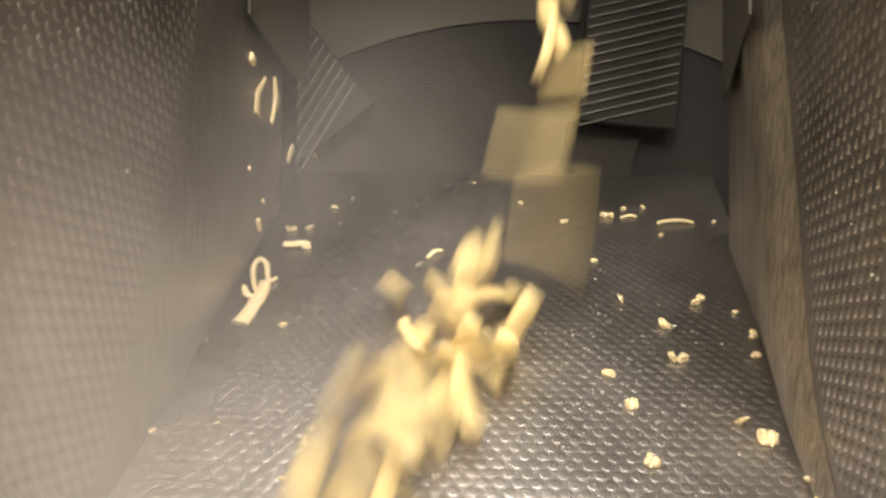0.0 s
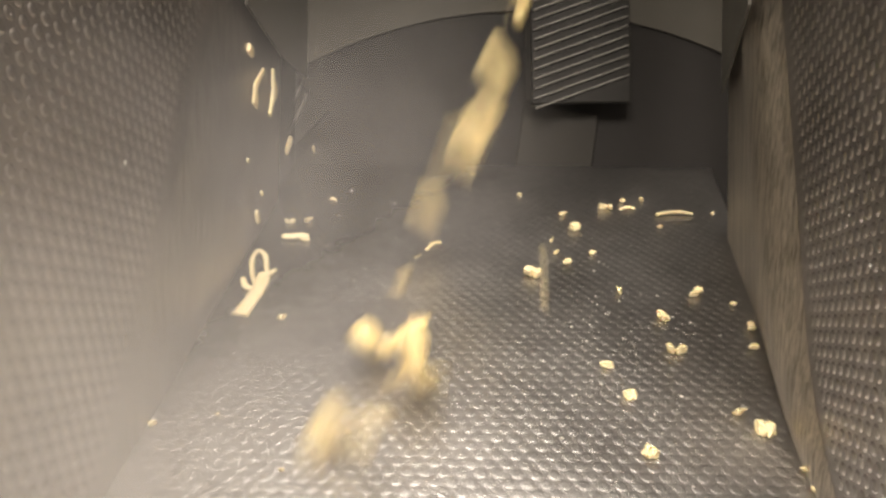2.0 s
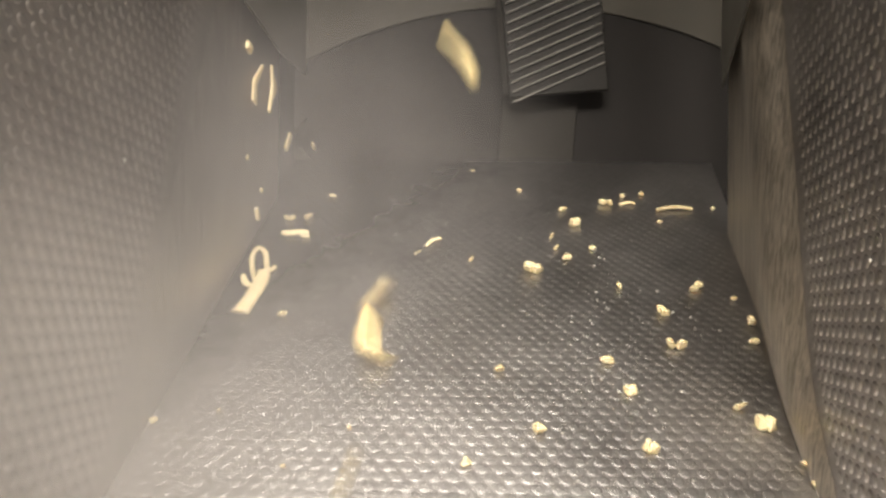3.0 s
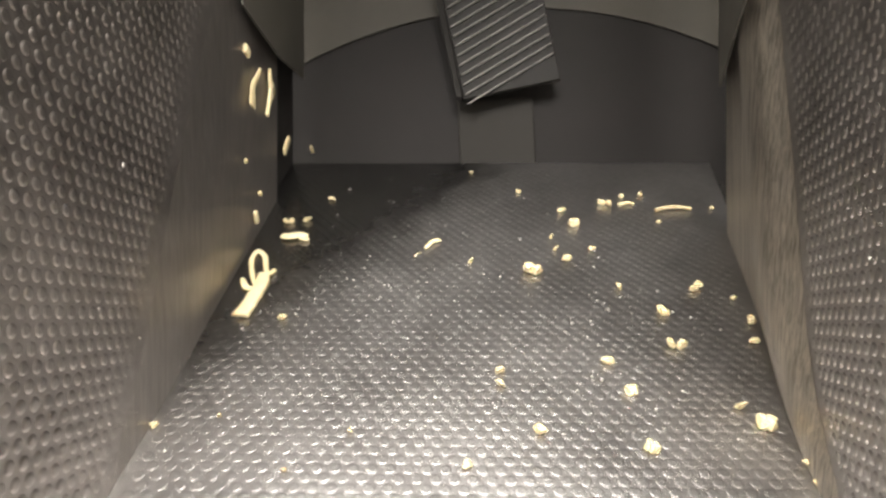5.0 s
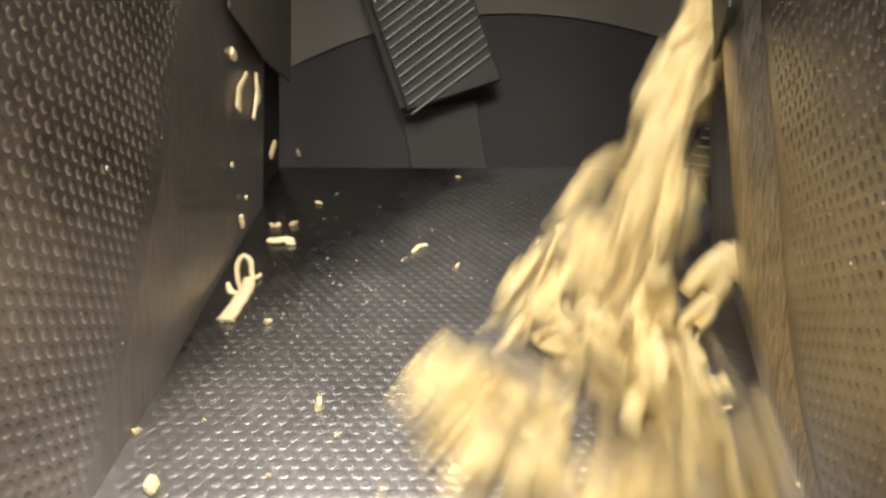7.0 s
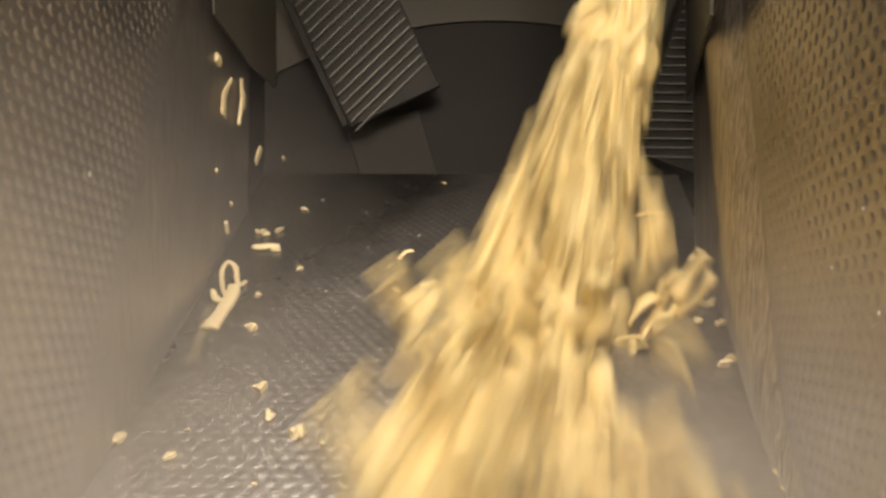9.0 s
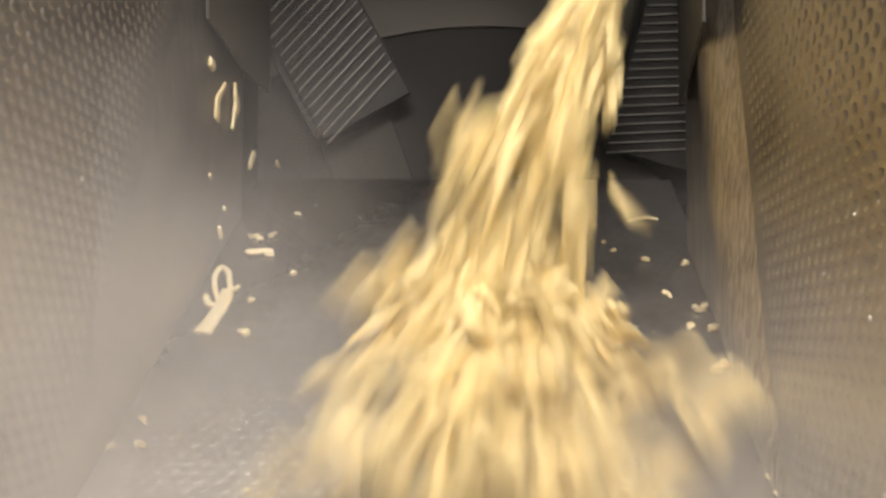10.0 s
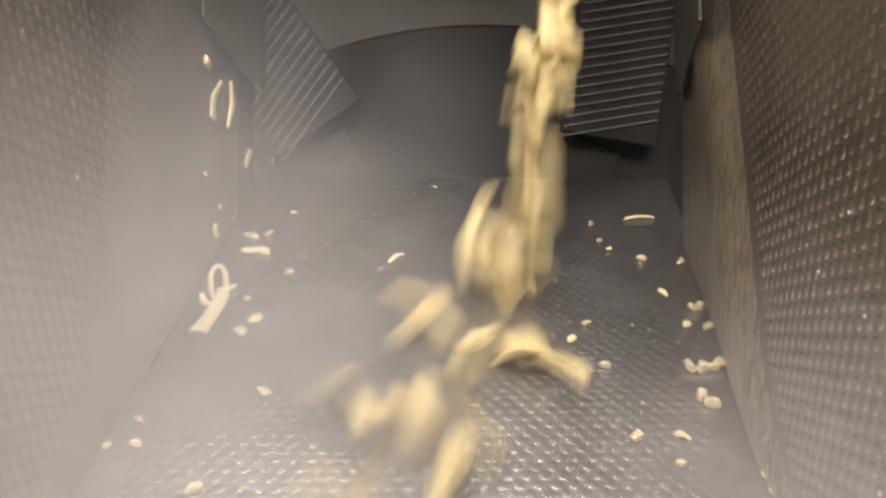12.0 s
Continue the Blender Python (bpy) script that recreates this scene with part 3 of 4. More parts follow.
def stick_scraps():
    on_floor("food_peel", "long pale food peel lying curled against the chute wall", [(-0.1550, 0.4864), (-0.1523, 0.5003), (-0.1505, 0.5123), (-0.1493, 0.5241), (-0.1510, 0.5365)], lambda f: 0.0076 - 0.0022 * f, 0.0035)
    on_floor("food_shred", "thin looped pale food shred beside the wall", [(-0.1525, 0.5192), (-0.1605, 0.5365), (-0.1670, 0.5567), (-0.1652, 0.5690), (-0.1570, 0.5615), (-0.1503, 0.5426), (-0.1457, 0.5380), (-0.1431, 0.5426)], 0.0025, 0.0025)
    on_floor("food_shred", "thin curled pale food shred beside the wall", [(-0.1505, 0.5171), (-0.1590, 0.5192), (-0.1630, 0.5234), (-0.1667, 0.5306)], 0.003, 0.0025)
    on_left_wall("food_peel", "limp pale yellow food scrap stuck to the scratched steel wall", [(0.6117, 1.1727), (0.6000, 1.1609), (0.5904, 1.1510), (0.5904, 1.1416), (0.5888, 1.1329)], lambda f: 0.0024 + 0.0062 * f, 0.002)
    on_left_wall("food_peel", "limp pale yellow food scrap stuck to the scratched steel wall", [(0.6402, 1.1819), (0.6421, 1.1710), (0.6478, 1.1622), (0.6402, 1.1507), (0.6329, 1.1339)], lambda f: 0.003 + 0.0065 * max(0, 1 - abs(f - 0.5) * 3), 0.0025)
    on_left_wall("food_crumb", "limp pale yellow food scrap stuck to the scratched steel wall", [(0.5675, 1.1803), (0.5734, 1.1791), (0.5779, 1.1770)], 0.0055, 0.003)
    on_left_wall("food_crumb", "limp pale yellow food scrap stuck to the scratched steel wall", [(0.7106, 1.1245), (0.7015, 1.1155), (0.6927, 1.1060)], 0.0055, 0.0025)
    on_left_wall("food_crumb", "limp pale yellow food scrap stuck to the scratched steel wall", [(0.5952, 1.0363), (0.5984, 1.0312), (0.6017, 1.0261)], 0.004, 0.003)
    on_left_wall("food_crumb", "limp pale yellow food scrap stuck to the scratched steel wall", [(0.8131, 1.1317), (0.8254, 1.1278)], 0.004, 0.002)
    on_left_wall("food_crumb", "limp pale yellow food scrap stuck to the scratched steel wall", [(0.5704, 1.0808), (0.5734, 1.0792)], 0.0025, 0.002)
    on_left_wall("food_crumb", "limp pale yellow food scrap stuck to the scratched steel wall", [(0.6100, 1.0556), (0.6134, 1.0532)], 0.0025, 0.002)


stick_scraps()


def sprinkle_drops():
    """Fine water drops and starchy specks, too many to count."""
    rng = random.Random(9)
    bm = bmesh.new()
    k = math.hypot(1, SLOPE)
    for cx, cy, sx, sy, count in ((-0.09, 0.52, 0.04, 0.035, 130), (0.12, 0.48, 0.035, 0.045, 120), (0.0, 0.42, 0.12, 0.08, 110), (-0.02, 0.62, 0.1, 0.05, 40)):
        for i in range(count):
            x, y = rng.gauss(cx, sx), rng.gauss(cy, sy)
            if not (left_x(y) + 0.01 < x < right_x(y) - 0.01 and 0.3 < y < 0.72):
                continue
            r = 0.00032 + 0.0006 * rng.random() ** 3
            m = Matrix.Translation((x, y * k, 0.0006)) @ Matrix.Diagonal((r * rng.uniform(0.8, 1.8), r, r * 0.6, 1))
            bmesh.ops.create_icosphere(bm, subdivisions=1, radius=1, matrix=m)
    ob = mesh_object("water_droplets", bm, WET, smooth=True)
    tagged(ob, "fine pale starchy water drops on the dimpled floor", "drops", kind="stuff")
    ob.matrix_basis = Matrix.Translation((0, 0, floor_z(0) + 0.0002)) @ SLOPE_TURN


sprinkle_drops()


def splash_walls():
    """A few pale starch specks dried on the dimpled walls, too small to count."""
    rng = random.Random(31)
    bm = bmesh.new()
    for side, fx in ((-1, left_x), (1, right_x)):
        for i in range(13):
            y = rng.uniform(0.22, 0.44)
            z = rng.uniform(floor_z(y) + 0.03, 1.02 + 0.4 * (y - 0.22))
            r = 0.0004 + 0.0007 * rng.random() ** 2
            m = Matrix.Translation((fx(y) - side * 0.0009, y, z)) @ Matrix.Diagonal((r * 0.7, r, r * rng.uniform(0.8, 1.7), 1))
            bmesh.ops.create_icosphere(bm, subdivisions=1, radius=1, matrix=m)
    tagged(mesh_object("starch_specks", bm, WET, smooth=True), "pale starch specks dried on the dimpled walls", "drops", kind="stuff")


splash_walls()

# ---- falling food ----


def food_mesh(name, lx, ly, lz, bend, twist, rough, seed):
    """A cut piece: a bent, twisted bar or slice with soft uneven edges."""
    rng = random.Random(seed)
    bm = bmesh.new()
    bmesh.ops.create_cube(bm, size=1)
    long_edges = [e for e in bm.edges if abs(e.verts[0].co.x - e.verts[1].co.x) > 0.5]
    bmesh.ops.subdivide_edges(bm, edges=long_edges, cuts=6, use_grid_fill=True)
    wide = [e for e in bm.edges if abs(e.verts[0].co.y - e.verts[1].co.y) > 0.5]
    bmesh.ops.subdivide_edges(bm, edges=wide, cuts=2, use_grid_fill=True)
    shift = Vector((rng.random(), rng.random(), rng.random())) * 50
    for v in bm.verts:
        c = v.co.copy()
        taper = 1 - 0.35 * max(0, abs(c.x) * 2 - 0.55)
        p = Vector((c.x * lx, c.y * ly * taper, c.z * lz * (1.0 if abs(c.y) < 0.4 else 0.75)))
        a = twist * c.x
        p.y, p.z = p.y * math.cos(a) - p.z * math.sin(a), p.y * math.sin(a) + p.z * math.cos(a)
        p.z += bend * lx * (c.x * c.x * 4 - 0.5)
        p += Vector(noise.noise_vector(p * 70 + shift)) * rough
        v.co = p
    me = bpy.data.meshes.new(name)
    bm.to_mesh(me)
    bm.free()
    me.materials.append(FOOD)
    for p in me.polygons:
        p.use_smooth = True
    return me


KINDS = [food_mesh("food_slice", 0.034, 0.030, 0.004, 0.06, 0.3, 0.0022, 1),
         food_mesh("food_slice", 0.030, 0.034, 0.004, -0.08, -0.4, 0.0024, 2),
         food_mesh("food_slice", 0.042, 0.026, 0.004, 0.12, 0.5, 0.0026, 3),
         food_mesh("food_strip", 0.055, 0.014, 0.007, 0.08, 0.7, 0.0022, 4),
         food_mesh("food_stick", 0.062, 0.011, 0.007, -0.10, 0.5, 0.0020, 5),
         food_mesh("food_strip", 0.046, 0.016, 0.006, 0.12, -0.8, 0.0024, 6),
         food_mesh("food_stick", 0.038, 0.012, 0.008, 0.05, 0.4, 0.0020, 7),
         food_mesh("food_chunk", 0.024, 0.018, 0.011, 0.04, 0.2, 0.0030, 8),
         food_mesh("food_chunk", 0.016, 0.012, 0.008, 0.0, 0.2, 0.0026, 9)]


def clump_mesh(seed):
    """A rigid handful of cut pieces that falls as one, strung out along its fall."""
    rng = random.Random(seed)
    bm = bmesh.new()
    for i in range(13):
        tmp = KINDS[rng.randrange(8)].copy()
        tmp.transform(Matrix.Translation((rng.gauss(0, 0.0038), rng.gauss(0, 0.005), rng.uniform(-0.048, 0.048)))
                      @ Euler((rng.gauss(0, 0.4), math.pi / 2 + rng.gauss(0, 0.28), rng.uniform(0, 3))).to_matrix().to_4x4() @ Matrix.Scale(0.74, 4))
        bm.from_mesh(tmp)
        bpy.data.meshes.remove(tmp)
    me = bpy.data.meshes.new("food_clump")
    bm.to_mesh(me)
    bm.free()
    me.materials.append(FOOD)
    for p in me.polygons:
        p.use_smooth = True
    return me


CLUMPS = [clump_mesh(s) for s in (21, 22, 23, 24, 25)]
LABELS = {"food_clump": "dense handful of pale yellow cut food pouring down",
          "food_slice": "thin pale yellow square food slice falling through the chute",
          "food_strip": "pale yellow cut food strip tumbling down the steel chute",
          "food_stick": "narrow pale yellow cut food stick tumbling down the chute",
          "food_chunk": "small pale yellow food chunk bouncing down the chute"}


def between(table, t):
    return float(np.interp(t, [a for a, b in table], [b for a, b in table]))


# the fall as it wanders along the wheel: seconds, then middle and half width where it drops in, where it strikes the floor and low on the floor
FLOW = ((-1.0, 0.094, 0.015, 0.026, 0.050, -0.042, 0.054), (0.3, 0.080, 0.018, 0.021, 0.045, -0.008, 0.040), (0.9, 0.069, 0.017, 0.015, 0.045, -0.017, 0.057),
        (1.4, 0.048, 0.018, 0.006, 0.030, -0.035, 0.038), (1.8, 0.051, 0.007, -0.022, 0.025, -0.044, 0.038), (3.0, 0.005, 0.007, -0.022, 0.019, -0.069, 0.037),
        (5.4, 0.265, 0.005, 0.190, 0.010, 0.087, 0.025), (6.0, 0.258, 0.006, 0.185, 0.014, 0.100, 0.031), (6.15, 0.245, 0.015, 0.180, 0.034, 0.105, 0.050), (6.3, 0.245, 0.017, 0.170, 0.055, 0.099, 0.100),
        (6.8, 0.235, 0.020, 0.153, 0.060, 0.095, 0.083), (7.1, 0.222, 0.020, 0.150, 0.060, 0.064, 0.105), (8.6, 0.174, 0.022, 0.121, 0.070, 0.044, 0.100),
        (9.2, 0.155, 0.032, 0.097, 0.082, 0.029, 0.140), (9.8, 0.136, 0.028, 0.062, 0.070, 0.038, 0.115), (10.3, 0.136, 0.030, 0.066, 0.080, 0.000, 0.095),
        (10.8, 0.127, 0.022, 0.071, 0.060, 0.002, 0.090), (11.1, 0.114, 0.014, 0.055, 0.040, -0.008, 0.064), (11.5, 0.103, 0.016, 0.070, 0.042, -0.008, 0.075), (12.3, 0.119, 0.013, 0.071, 0.042, -0.025, 0.067))
# how many pieces a second
RATE = ((-1, 120), (-0.27, 120), (-0.24, 35), (-0.02, 35), (0.0, 120), (0.7, 120), (1.0, 95), (1.4, 70), (1.7, 40), (2.1, 18), (3.0, 8), (3.25, 3), (3.6, 0), (5.77, 0), (5.79, 55), (5.98, 70), (6.02, 160), (6.3, 240), (8.0, 400), (10.1, 400),
        (10.6, 300), (10.9, 165), (11.2, 120), (12, 120))


def falling_rows(t0, rng, k, heavy, clump):
    """Waiting in the feed, falling off the knife, striking the floor, sliding out, lying in the tote."""
    xa, wa, xb, wb, xc, wc = (float(np.interp(t0, [r[0] for r in FLOW], [r[j] for r in FLOW])) for j in range(1, 7))
    wide = min(max(rng.gauss(0, 0.5), -1.05), 1.05)
    wa = max(wa - 0.012, 0.004) if heavy else wa
    xa += 0.38 * (xa - xb)
    drop = Vector((xa + (wide * 0.6 + rng.gauss(0, 0.25)) * wa, 0.55 + rng.uniform(-0.02, 0.015), 1.27))
    slot = Vector((drop.x, 0.505 + 0.03 * (k % 3), 1.52 + 0.014 * (k // 3 % 36)))
    yl = 0.525 + rng.uniform(-0.06, 0.035)
    lift = 0.007 + rng.random() ** 1.6 * (0.026 if heavy else 0.022)
    land = Vector((xb + wide * wb, yl, floor_z(yl) + lift))
    low = Vector((xc + (wide + rng.gauss(0, 0.12)) * wc, 0.35, 0))
    open_ = float(np.interp(t0, (0, 1, 3, 6, 7.2, 8.7, 9.6, 10.5, 11.0), (0.5, 0.6, 0.3, 0.25, 0.35, 0.4, 0.55, 0.4, 0.3)))
    mid = drop.lerp(land, 0.45)
    mid = Vector((0.54 * xa + 0.46 * xb + 0.008 + wide * wb * open_, mid.y + 0.012, mid.z + 0.014))
    pts = [(t0 - 0.2, slot), (t0, drop), (t0 + 0.13, mid), (t0 + 0.25, land)]
    pace = rng.uniform(0.85, 1.15)
    for dt, y, h in ((0.09, 0.43, 0.9), (0.18, 0.33, 0.8), (0.27, 0.19, 0.7), (0.42, -0.04, 0.5)):
        x = land.x + (low.x - land.x) * (yl - y) / (yl - 0.35)
        x = min(max(x, left_x(y) + 0.02), right_x(y) - (0.04 if clump else 0.02))
        pts.append((t0 + 0.25 + dt * pace, Vector((x, y, floor_z(y) + 0.006 + lift * h))))
    te = t0 + 0.25 + 0.42 * pace
    heap = Vector((0.05 * (k % 15) - 0.35 + rng.uniform(-0.01, 0.01), -0.60 + 0.048 * ((k // 15) % 10), 0.03 + 0.018 * (k // 150)))
    pts.append((te + 0.08, Vector((pts[-1][1].x, -0.19, 0.50))))
    pts.append((te + 0.22, heap))
    spin = Euler((rng.uniform(0, 6), rng.uniform(0, 6), rng.uniform(0, 6))).to_quaternion()
    axis = Vector((rng.gauss(0, 1), rng.gauss(0, 0.6), rng.gauss(0, 0.6))).normalized()
    lean = math.atan2(drop.x - land.x, drop.z - land.z)
    fan = math.atan2(low.x - land.x, yl - 0.35)
    roll = rng.uniform(-3, 3)
    calm = 5.0 < t0 < 6.0
    if calm:   # the first bits of the second fall come down end on
        spin = Euler((0, math.pi / 2 + lean, roll * 0.1)).to_quaternion()
    out = []
    for i, (t, p) in enumerate(pts):
        if clump:   # a handful keeps strung out along its way
            tilt = (-0.15, -0.1, 0.1, 0.45, 0.85, 0.95, 1.0, 1.0, 0.9, 0.6)[i]
            spin = Euler((0, lean * max(0.0, 1 - i / 4), -fan * min(1.0, max(0, i - 2) / 2))).to_quaternion() @ Euler((-tilt, 0, roll)).to_quaternion()
        elif 1 <= i <= 7:
            turn = Matrix.Rotation(rng.uniform(0.5, 1.2) * (0.15 if calm else 1.0), 3, axis).to_quaternion()
            spin = turn @ spin
            if i >= 3:   # sliding pieces lie down along the slope
                flat = Euler((0.53 + rng.uniform(-0.3, 0.3), rng.uniform(-0.4, 0.4), math.pi / 2 - fan + rng.gauss(0, 0.35))).to_quaternion()
                if spin.dot(flat) < 0:
                    flat.negate()
                gap = spin.rotation_difference(flat).angle
                spin = spin.slerp(flat, min(0.6, 1.2 / max(gap, 0.01)))
        out.append((t, p, spin.copy()))
    return out


def clip_rows(rows):
    """The same way, from the clip's start to its end."""
    def at(t):
        if t <= rows[0][0]:
            return rows[0][1], rows[0][2]
        for (a, p, q), (b, r, s) in zip(rows, rows[1:]):
            if a <= t <= b:
                f = (t - a) / (b - a)
                return p.lerp(r, f), q.slerp(s, f)
        return rows[-1][1], rows[-1][2]
    kept = [(0.0, *at(0.0))] + [r for r in rows if 0.02 < r[0] < 12.18] + [(12.2, *at(12.2))]
    return [(t, Matrix.LocRotScale(p, q, None)) for t, p, q in kept]


FALLING = []


def build_falling():
    rng = random.Random(11)
    t, k = -0.7, 0
    while t < 12.2:
        rate = between(RATE, t)
        if rate < 0.5:
            t += 0.05
            continue
        t += rng.uniform(0.3, 1.7) / rate
        heavy = rate > 160
        pick = rng.choices(range(9), (5, 5, 3, 6, 6, 6, 6, 4, 3))[0]
        clump = heavy and rng.random() < (0.42 if t < 7.3 else 0.6)
        if -0.26 < t < 0.0:   # a thin string of sticks
            pick = (4, 3, 6)[k % 3]
        if 5.0 < t < 6.0:   # the second fall begins with a thin string of small bits
            pick = (4, 6, 8, 7)[k % 4]
        me = CLUMPS[k % 5] if clump else KINDS[pick]
        name = me.name.split(".")[0]
        ob = tagged(new(name, me), LABELS[name], "food piece", "cut food falling down the chute", "stuff" if clump else "")
        s = rng.uniform(0.8, 1.15) if heavy else rng.uniform(0.85, 1.25) * (0.5 if 5.0 < t < 6.0 else 1.0)
        ob.scale = (s, s, s)
        FALLING.append((ob, clip_rows(falling_rows(t, rng, k, heavy, clump))))
        k += 1
    # strays that fall apart from the rest: seconds at the floor, x where they drop in and where they land, how far down the slope, kind, size
    for t0, x0, x1, yl, pick, s in ((4.78, -0.01, -0.105, 0.415, 0, 1.4), (5.48, -0.03, -0.118, 0.43, 5, 1.4), (5.74, -0.158, -0.163, 0.49, 3, 1.0), (5.80, -0.158, -0.163, 0.50, 4, 0.8),
                                    (8.92, 0.215, 0.190, 0.52, 0, 1.35), (9.55, 0.205, 0.185, 0.49, 1, 1.3), (10.12, 0.190, 0.178, 0.52, 1, 1.4), (10.85, 0.165, 0.150, 0.53, 0, 1.4),
                                    (11.06, 0.150, 0.128, 0.53, 1, 1.3)):
        name = KINDS[pick].name.split(".")[0]
        ob = tagged(new(name, KINDS[pick]), LABELS[name], "food piece", "cut food falling down the chute")
        ob.scale = (s, s, s)
        upright = 1.35 if abs(x0) > 0.15 and x0 < 0 else 0.0   # those along the wall slide end on
        tip = [Euler((0.1 * i, upright, 0.1 * i)).to_quaternion() if upright else Euler((1.5 - 0.25 * i, 0.12 * i, 0.3 + 0.2 * i)).to_quaternion() for i in range(8)]
        way = [(t0 - 0.6, (x0, 0.55, 1.6 + x1)), (t0 - 0.38, (x0, 0.55, 1.27)), (t0 - 0.24, (0.7 * x0 + 0.3 * x1, 0.54, 1.14)), (t0 - 0.10, (0.4 * x0 + 0.6 * x1, 0.6 * yl + 0.22, 1.03)),
               (t0, (x1, yl, floor_z(yl) + 0.02)), (t0 + 0.22, (x1, 0.25, floor_z(0.25) + 0.015)), (t0 + 0.42, (x1, -0.05, floor_z(-0.05) + 0.015)), (t0 + 0.62, (x1, -0.3, 0.3))]
        if upright:
            way = [(t0 + (t - t0) * 0.5, p) for t, p in way]
        FALLING.append((ob, clip_rows([(t, Vector(p), q) for (t, p), q in zip(way, tip)])))


build_falling()

# ---- steam: soft drifting billows ----


def steam_material(name, density, scale, seed):
    m = bpy.data.materials.new(name)
    m.use_nodes = True
    nt = m.node_tree
    nt.nodes.clear()
    co = nt.nodes.new("ShaderNodeTexCoord")
    out = nt.nodes.new("ShaderNodeOutputMaterial")
    fall = nt.nodes.new("ShaderNodeTexGradient")
    fall.gradient_type = "SPHERICAL"
    nt.links.new(co.outputs["Object"], fall.inputs[0])
    soft = nt.nodes.new("ShaderNodeMapRange")
    soft.interpolation_type = "SMOOTHSTEP"
    nt.links.new(fall.outputs["Fac"], soft.inputs["Value"])
    soft.inputs["From Max"].default_value = 1.0
    cloud = node(nt, "ShaderNodeTexNoise", Scale=scale, Detail=2.5, Roughness=0.45, Distortion=0.15)
    mp = nt.nodes.new("ShaderNodeMapping")
    mp.inputs["Location"].default_value = (seed * 3.7, seed * 1.3, seed)
    nt.links.new(co.outputs["Object"], mp.inputs[0])
    nt.links.new(mp.outputs[0], cloud.inputs["Vector"])
    wisp = nt.nodes.new("ShaderNodeMapRange")
    wisp.interpolation_type = "SMOOTHSTEP"
    wisp.inputs["From Min"].default_value, wisp.inputs["From Max"].default_value = 0.12, 0.56
    nt.links.new(cloud.outputs["Fac"], wisp.inputs["Value"])
    a = nt.nodes.new("ShaderNodeMath")
    a.operation = "MULTIPLY"
    nt.links.new(soft.outputs[0], a.inputs[0])
    nt.links.new(wisp.outputs[0], a.inputs[1])
    b = nt.nodes.new("ShaderNodeMath")
    b.operation = "MULTIPLY"
    b.inputs[1].default_value = density
    nt.links.new(a.outputs[0], b.inputs[0])
    clear = nt.nodes.new("ShaderNodeBsdfTransparent")
    dif = nt.nodes.new("ShaderNodeBsdfDiffuse")
    dif.inputs["Color"].default_value = (0.92, 0.9, 0.88, 1)
    tra = nt.nodes.new("ShaderNodeBsdfTranslucent")
    tra.inputs["Color"].default_value = (0.92, 0.9, 0.88, 1)
    both = nt.nodes.new("ShaderNodeMixShader")
    mix = nt.nodes.new("ShaderNodeMixShader")
    nt.links.new(dif.outputs[0], both.inputs[1])
    nt.links.new(tra.outputs[0], both.inputs[2])
    nt.links.new(b.outputs[0], mix.inputs[0])
    nt.links.new(clear.outputs[0], mix.inputs[1])
    nt.links.new(both.outputs[0], mix.inputs[2])
    nt.links.new(mix.outputs[0], out.inputs["Surface"])
    return m


STEAM = [steam_material("steam", d, s, i) for i, (d, s) in enumerate(((0.245, 1.2), (0.245, 1.5), (0.245, 1.1), (0.245, 1.8)))]


def billow_mesh(mat, seed):
    """A bowed, uneven billow, one unit in radius, that thins out to its rim."""
    bm = bmesh.new()
    rings, segs = 9, 36
    middle = bm.verts.new((0, -0.3, 0))
    last = None
    for k in range(1, rings + 1):
        r = k / rings
        row = []
        for s_ in range(segs):
            a = math.tau * s_ / segs
            x, z = r * math.cos(a), r * math.sin(a)
            row.append(bm.verts.new((x, 0.3 * r * r - 0.3 + 0.25 * noise.noise(Vector((x * 1.5, z * 1.5, seed * 7.3))), z)))
        for s_ in range(segs):
            n = (s_ + 1) % segs
            bm.faces.new((middle, row[s_], row[n]) if last is None else (last[s_], row[s_], row[n], last[n]))
        last = row
    me = bpy.data.meshes.new("steam_billow")
    bm.to_mesh(me)
    bm.free()
    me.materials.append(mat)
    for p in me.polygons:
        p.use_smooth = True
    return me


BILLOWS = [billow_mesh(m, i) for i, m in enumerate(STEAM)]


def steam(k, size, rows, layers=3, near=1.0):
    """A billow of the size in metres, as thin layers that drift together; rows: seconds, x, y, z and lean."""
    size = [near * q for q in size]
    rows = [(t, x * near, y * near, EYE[2] + (z - EYE[2]) * near, a) for t, x, y, z, a in rows]
    for i in range(layers):
        ob = tagged(new("steam_billow", BILLOWS[(k + i) % 4]), "thin grey-white steam billow drifting in the chute", "steam", "steam billows", "stuff")
        ob.scale = [size[0] * (1.35 - 0.14 * i), size[1], size[2] * (1.35 - 0.12 * i)]
        MOVING.append((ob, [(t, pose(x + 0.012 * (i - 1), y + 0.011 * i, z - 0.01 * i, 0, a * (1 - 0.7 * i) + 70 * i, 0)) for t, x, y, z, a in rows]))


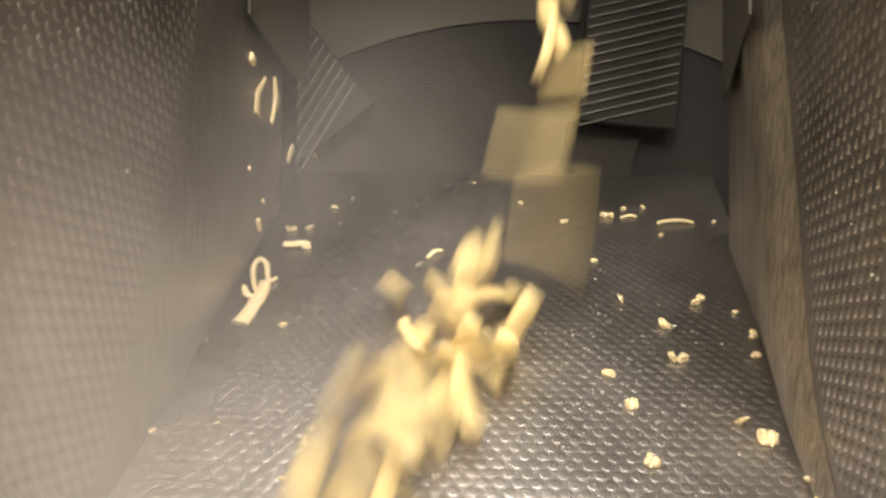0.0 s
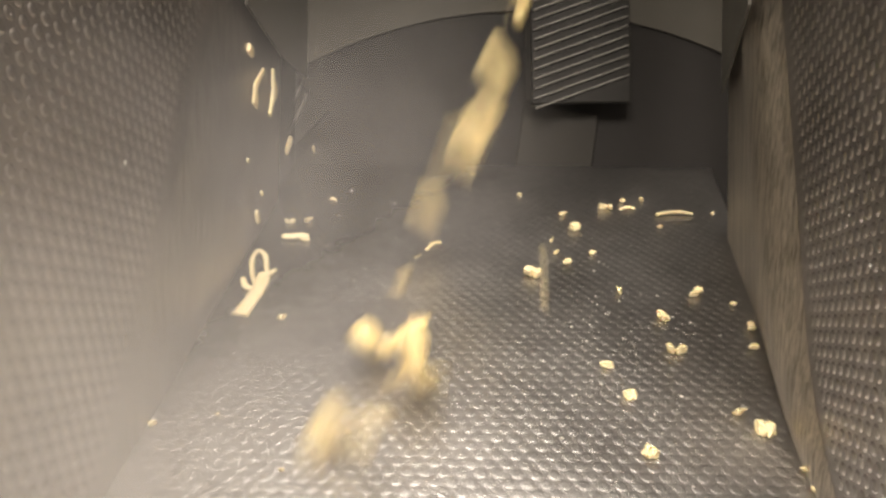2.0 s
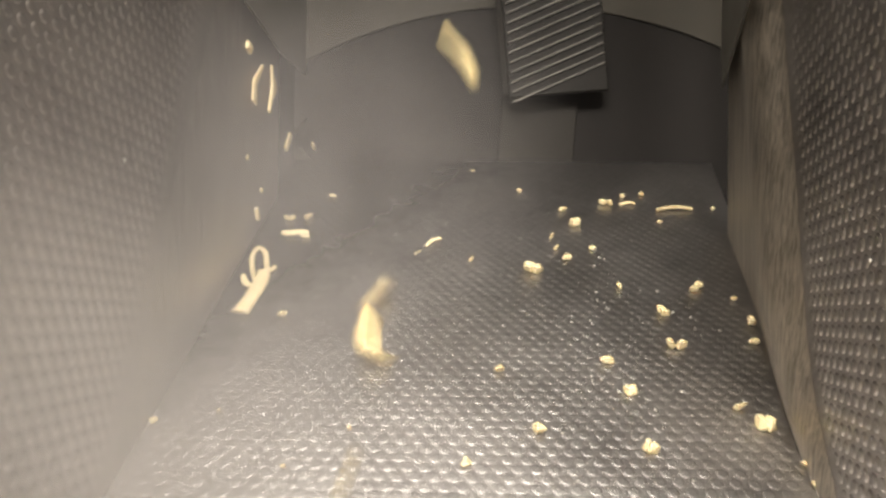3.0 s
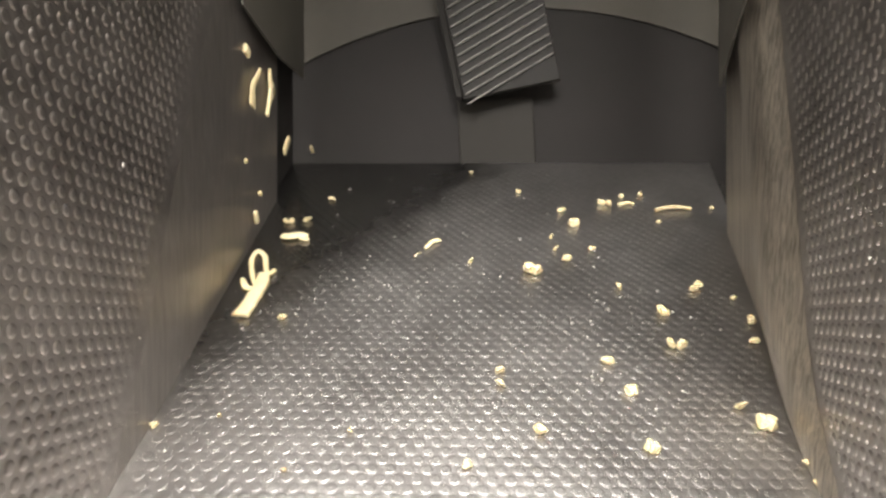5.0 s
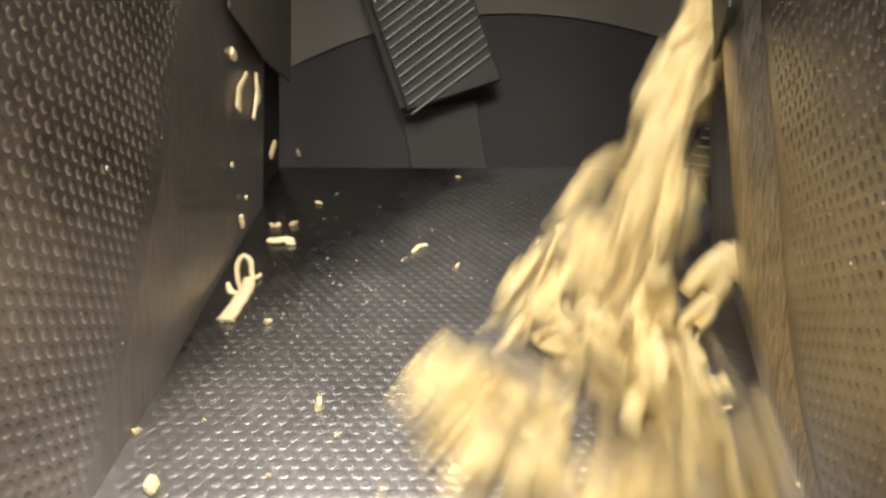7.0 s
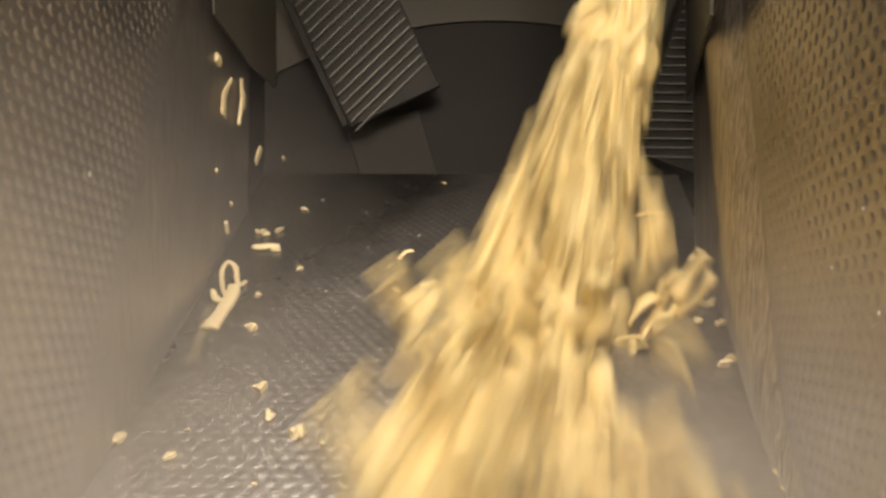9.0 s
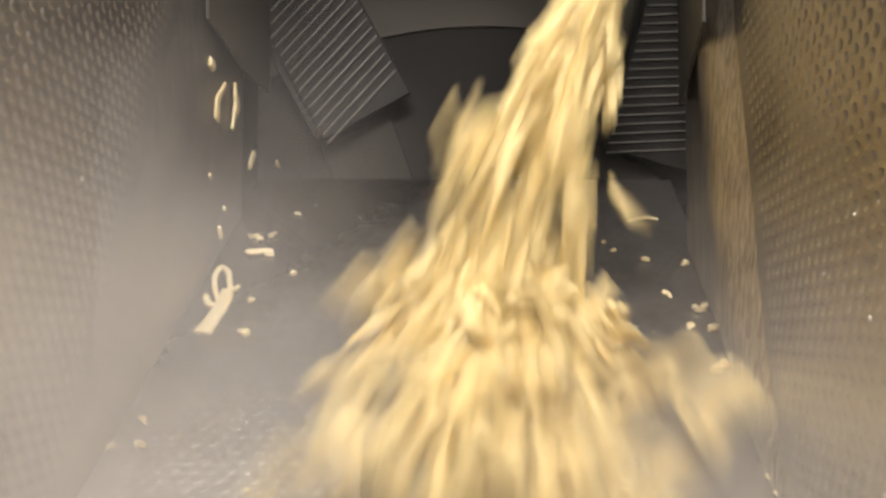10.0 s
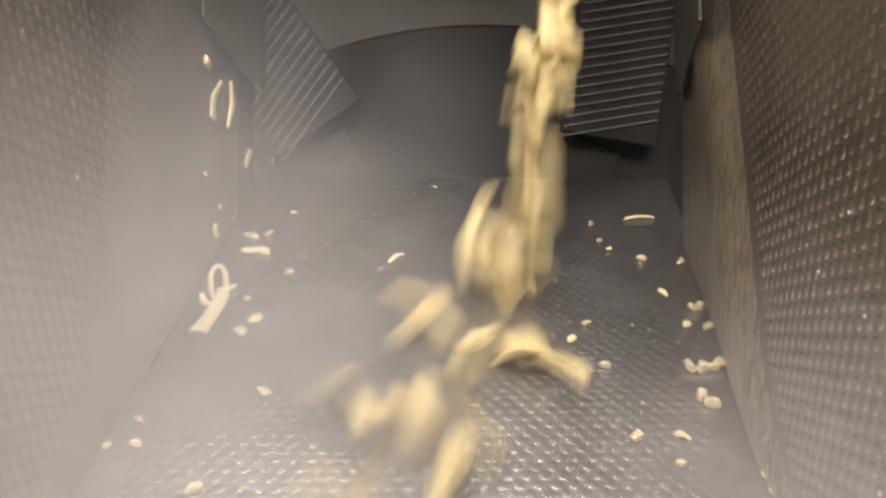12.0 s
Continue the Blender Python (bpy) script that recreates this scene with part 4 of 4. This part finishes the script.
def raise_steam():
    # the first steam hangs by the left wall, rises and clears
    steam(0, (0.17, 0.03, 0.15), [(0, -0.17, 0.23, 0.92, 0), (1.5, -0.15, 0.23, 0.92, 12), (3.0, -0.14, 0.23, 0.94, 22), (4.2, -0.15, 0.23, 1.12, 34), (5.2, -0.16, 0.23, 1.6, 40), (12, -0.16, 0.23, 1.8, 50)], 2)
    steam(1, (0.13, 0.04, 0.13), [(0, -0.06, 0.46, 1.05, 0), (1.5, -0.06, 0.45, 1.05, -14), (3.0, -0.06, 0.43, 1.06, -26), (4.3, -0.07, 0.42, 1.45, -36), (12, -0.11, 0.4, 1.8, -60)], 1)
    steam(2, (0.13, 0.03, 0.10), [(0, -0.11, 0.28, 0.90, 10), (1.5, -0.11, 0.27, 0.89, 22), (2.5, -0.06, 0.27, 0.88, 30), (3.3, -0.10, 0.26, 0.90, 38), (4.4, -0.14, 0.25, 1.4, 50), (12, -0.14, 0.25, 1.8, 60)], 1)
    # the second steam wells up from the mouth after the heavy fall begins
    steam(1, (0.19, 0.03, 0.17), [(0, -0.15, 0.08, 0.62, 0), (6.6, -0.15, 0.08, 0.62, 5), (7.8, -0.16, 0.18, 0.80, 15), (8.8, -0.17, 0.22, 0.92, 25), (10, -0.16, 0.23, 0.93, 35), (12, -0.13, 0.23, 0.93, 50)], 3, 0.75)
    steam(2, (0.11, 0.03, 0.13), [(0, 0.16, 0.08, 0.62, 80), (6.6, 0.16, 0.08, 0.62, 80), (7.9, 0.16, 0.18, 0.82, 90), (8.8, 0.17, 0.22, 0.91, 100), (10.3, 0.17, 0.23, 0.91, 112), (12, 0.17, 0.23, 0.89, 130)], 3, 0.75)
    steam(0, (0.14, 0.03, 0.12), [(0, -0.08, 0.08, 0.60, 40), (7.2, -0.08, 0.08, 0.60, 40), (8.9, -0.15, 0.20, 0.76, 50), (9.8, -0.13, 0.28, 0.89, 60), (11, -0.08, 0.28, 0.92, 68), (12, -0.07, 0.28, 0.93, 75)], 1, 0.65)
    steam(3, (0.15, 0.03, 0.15), [(0, -0.1, 0.05, 0.56, 20), (8.4, -0.1, 0.05, 0.56, 20), (9.8, -0.14, 0.38, 0.98, 28), (11, -0.11, 0.40, 1.03, 36), (12, -0.08, 0.40, 1.04, 44)], 1)


raise_steam()


def motions():
    walk(wheel, [(t, Matrix.Translation(WHEEL_AT) @ Matrix.Rotation(-math.radians(1.5 + 3.4 * (t - 5.5)), 4, "Y"))
                 for t in range(0, 13)])
    for ob, rows in FALLING:
        s = ob.scale.copy()
        walk(ob, rows)
        ob.scale = s
    for ob, rows in MOVING:
        walk(ob, rows)


motions()
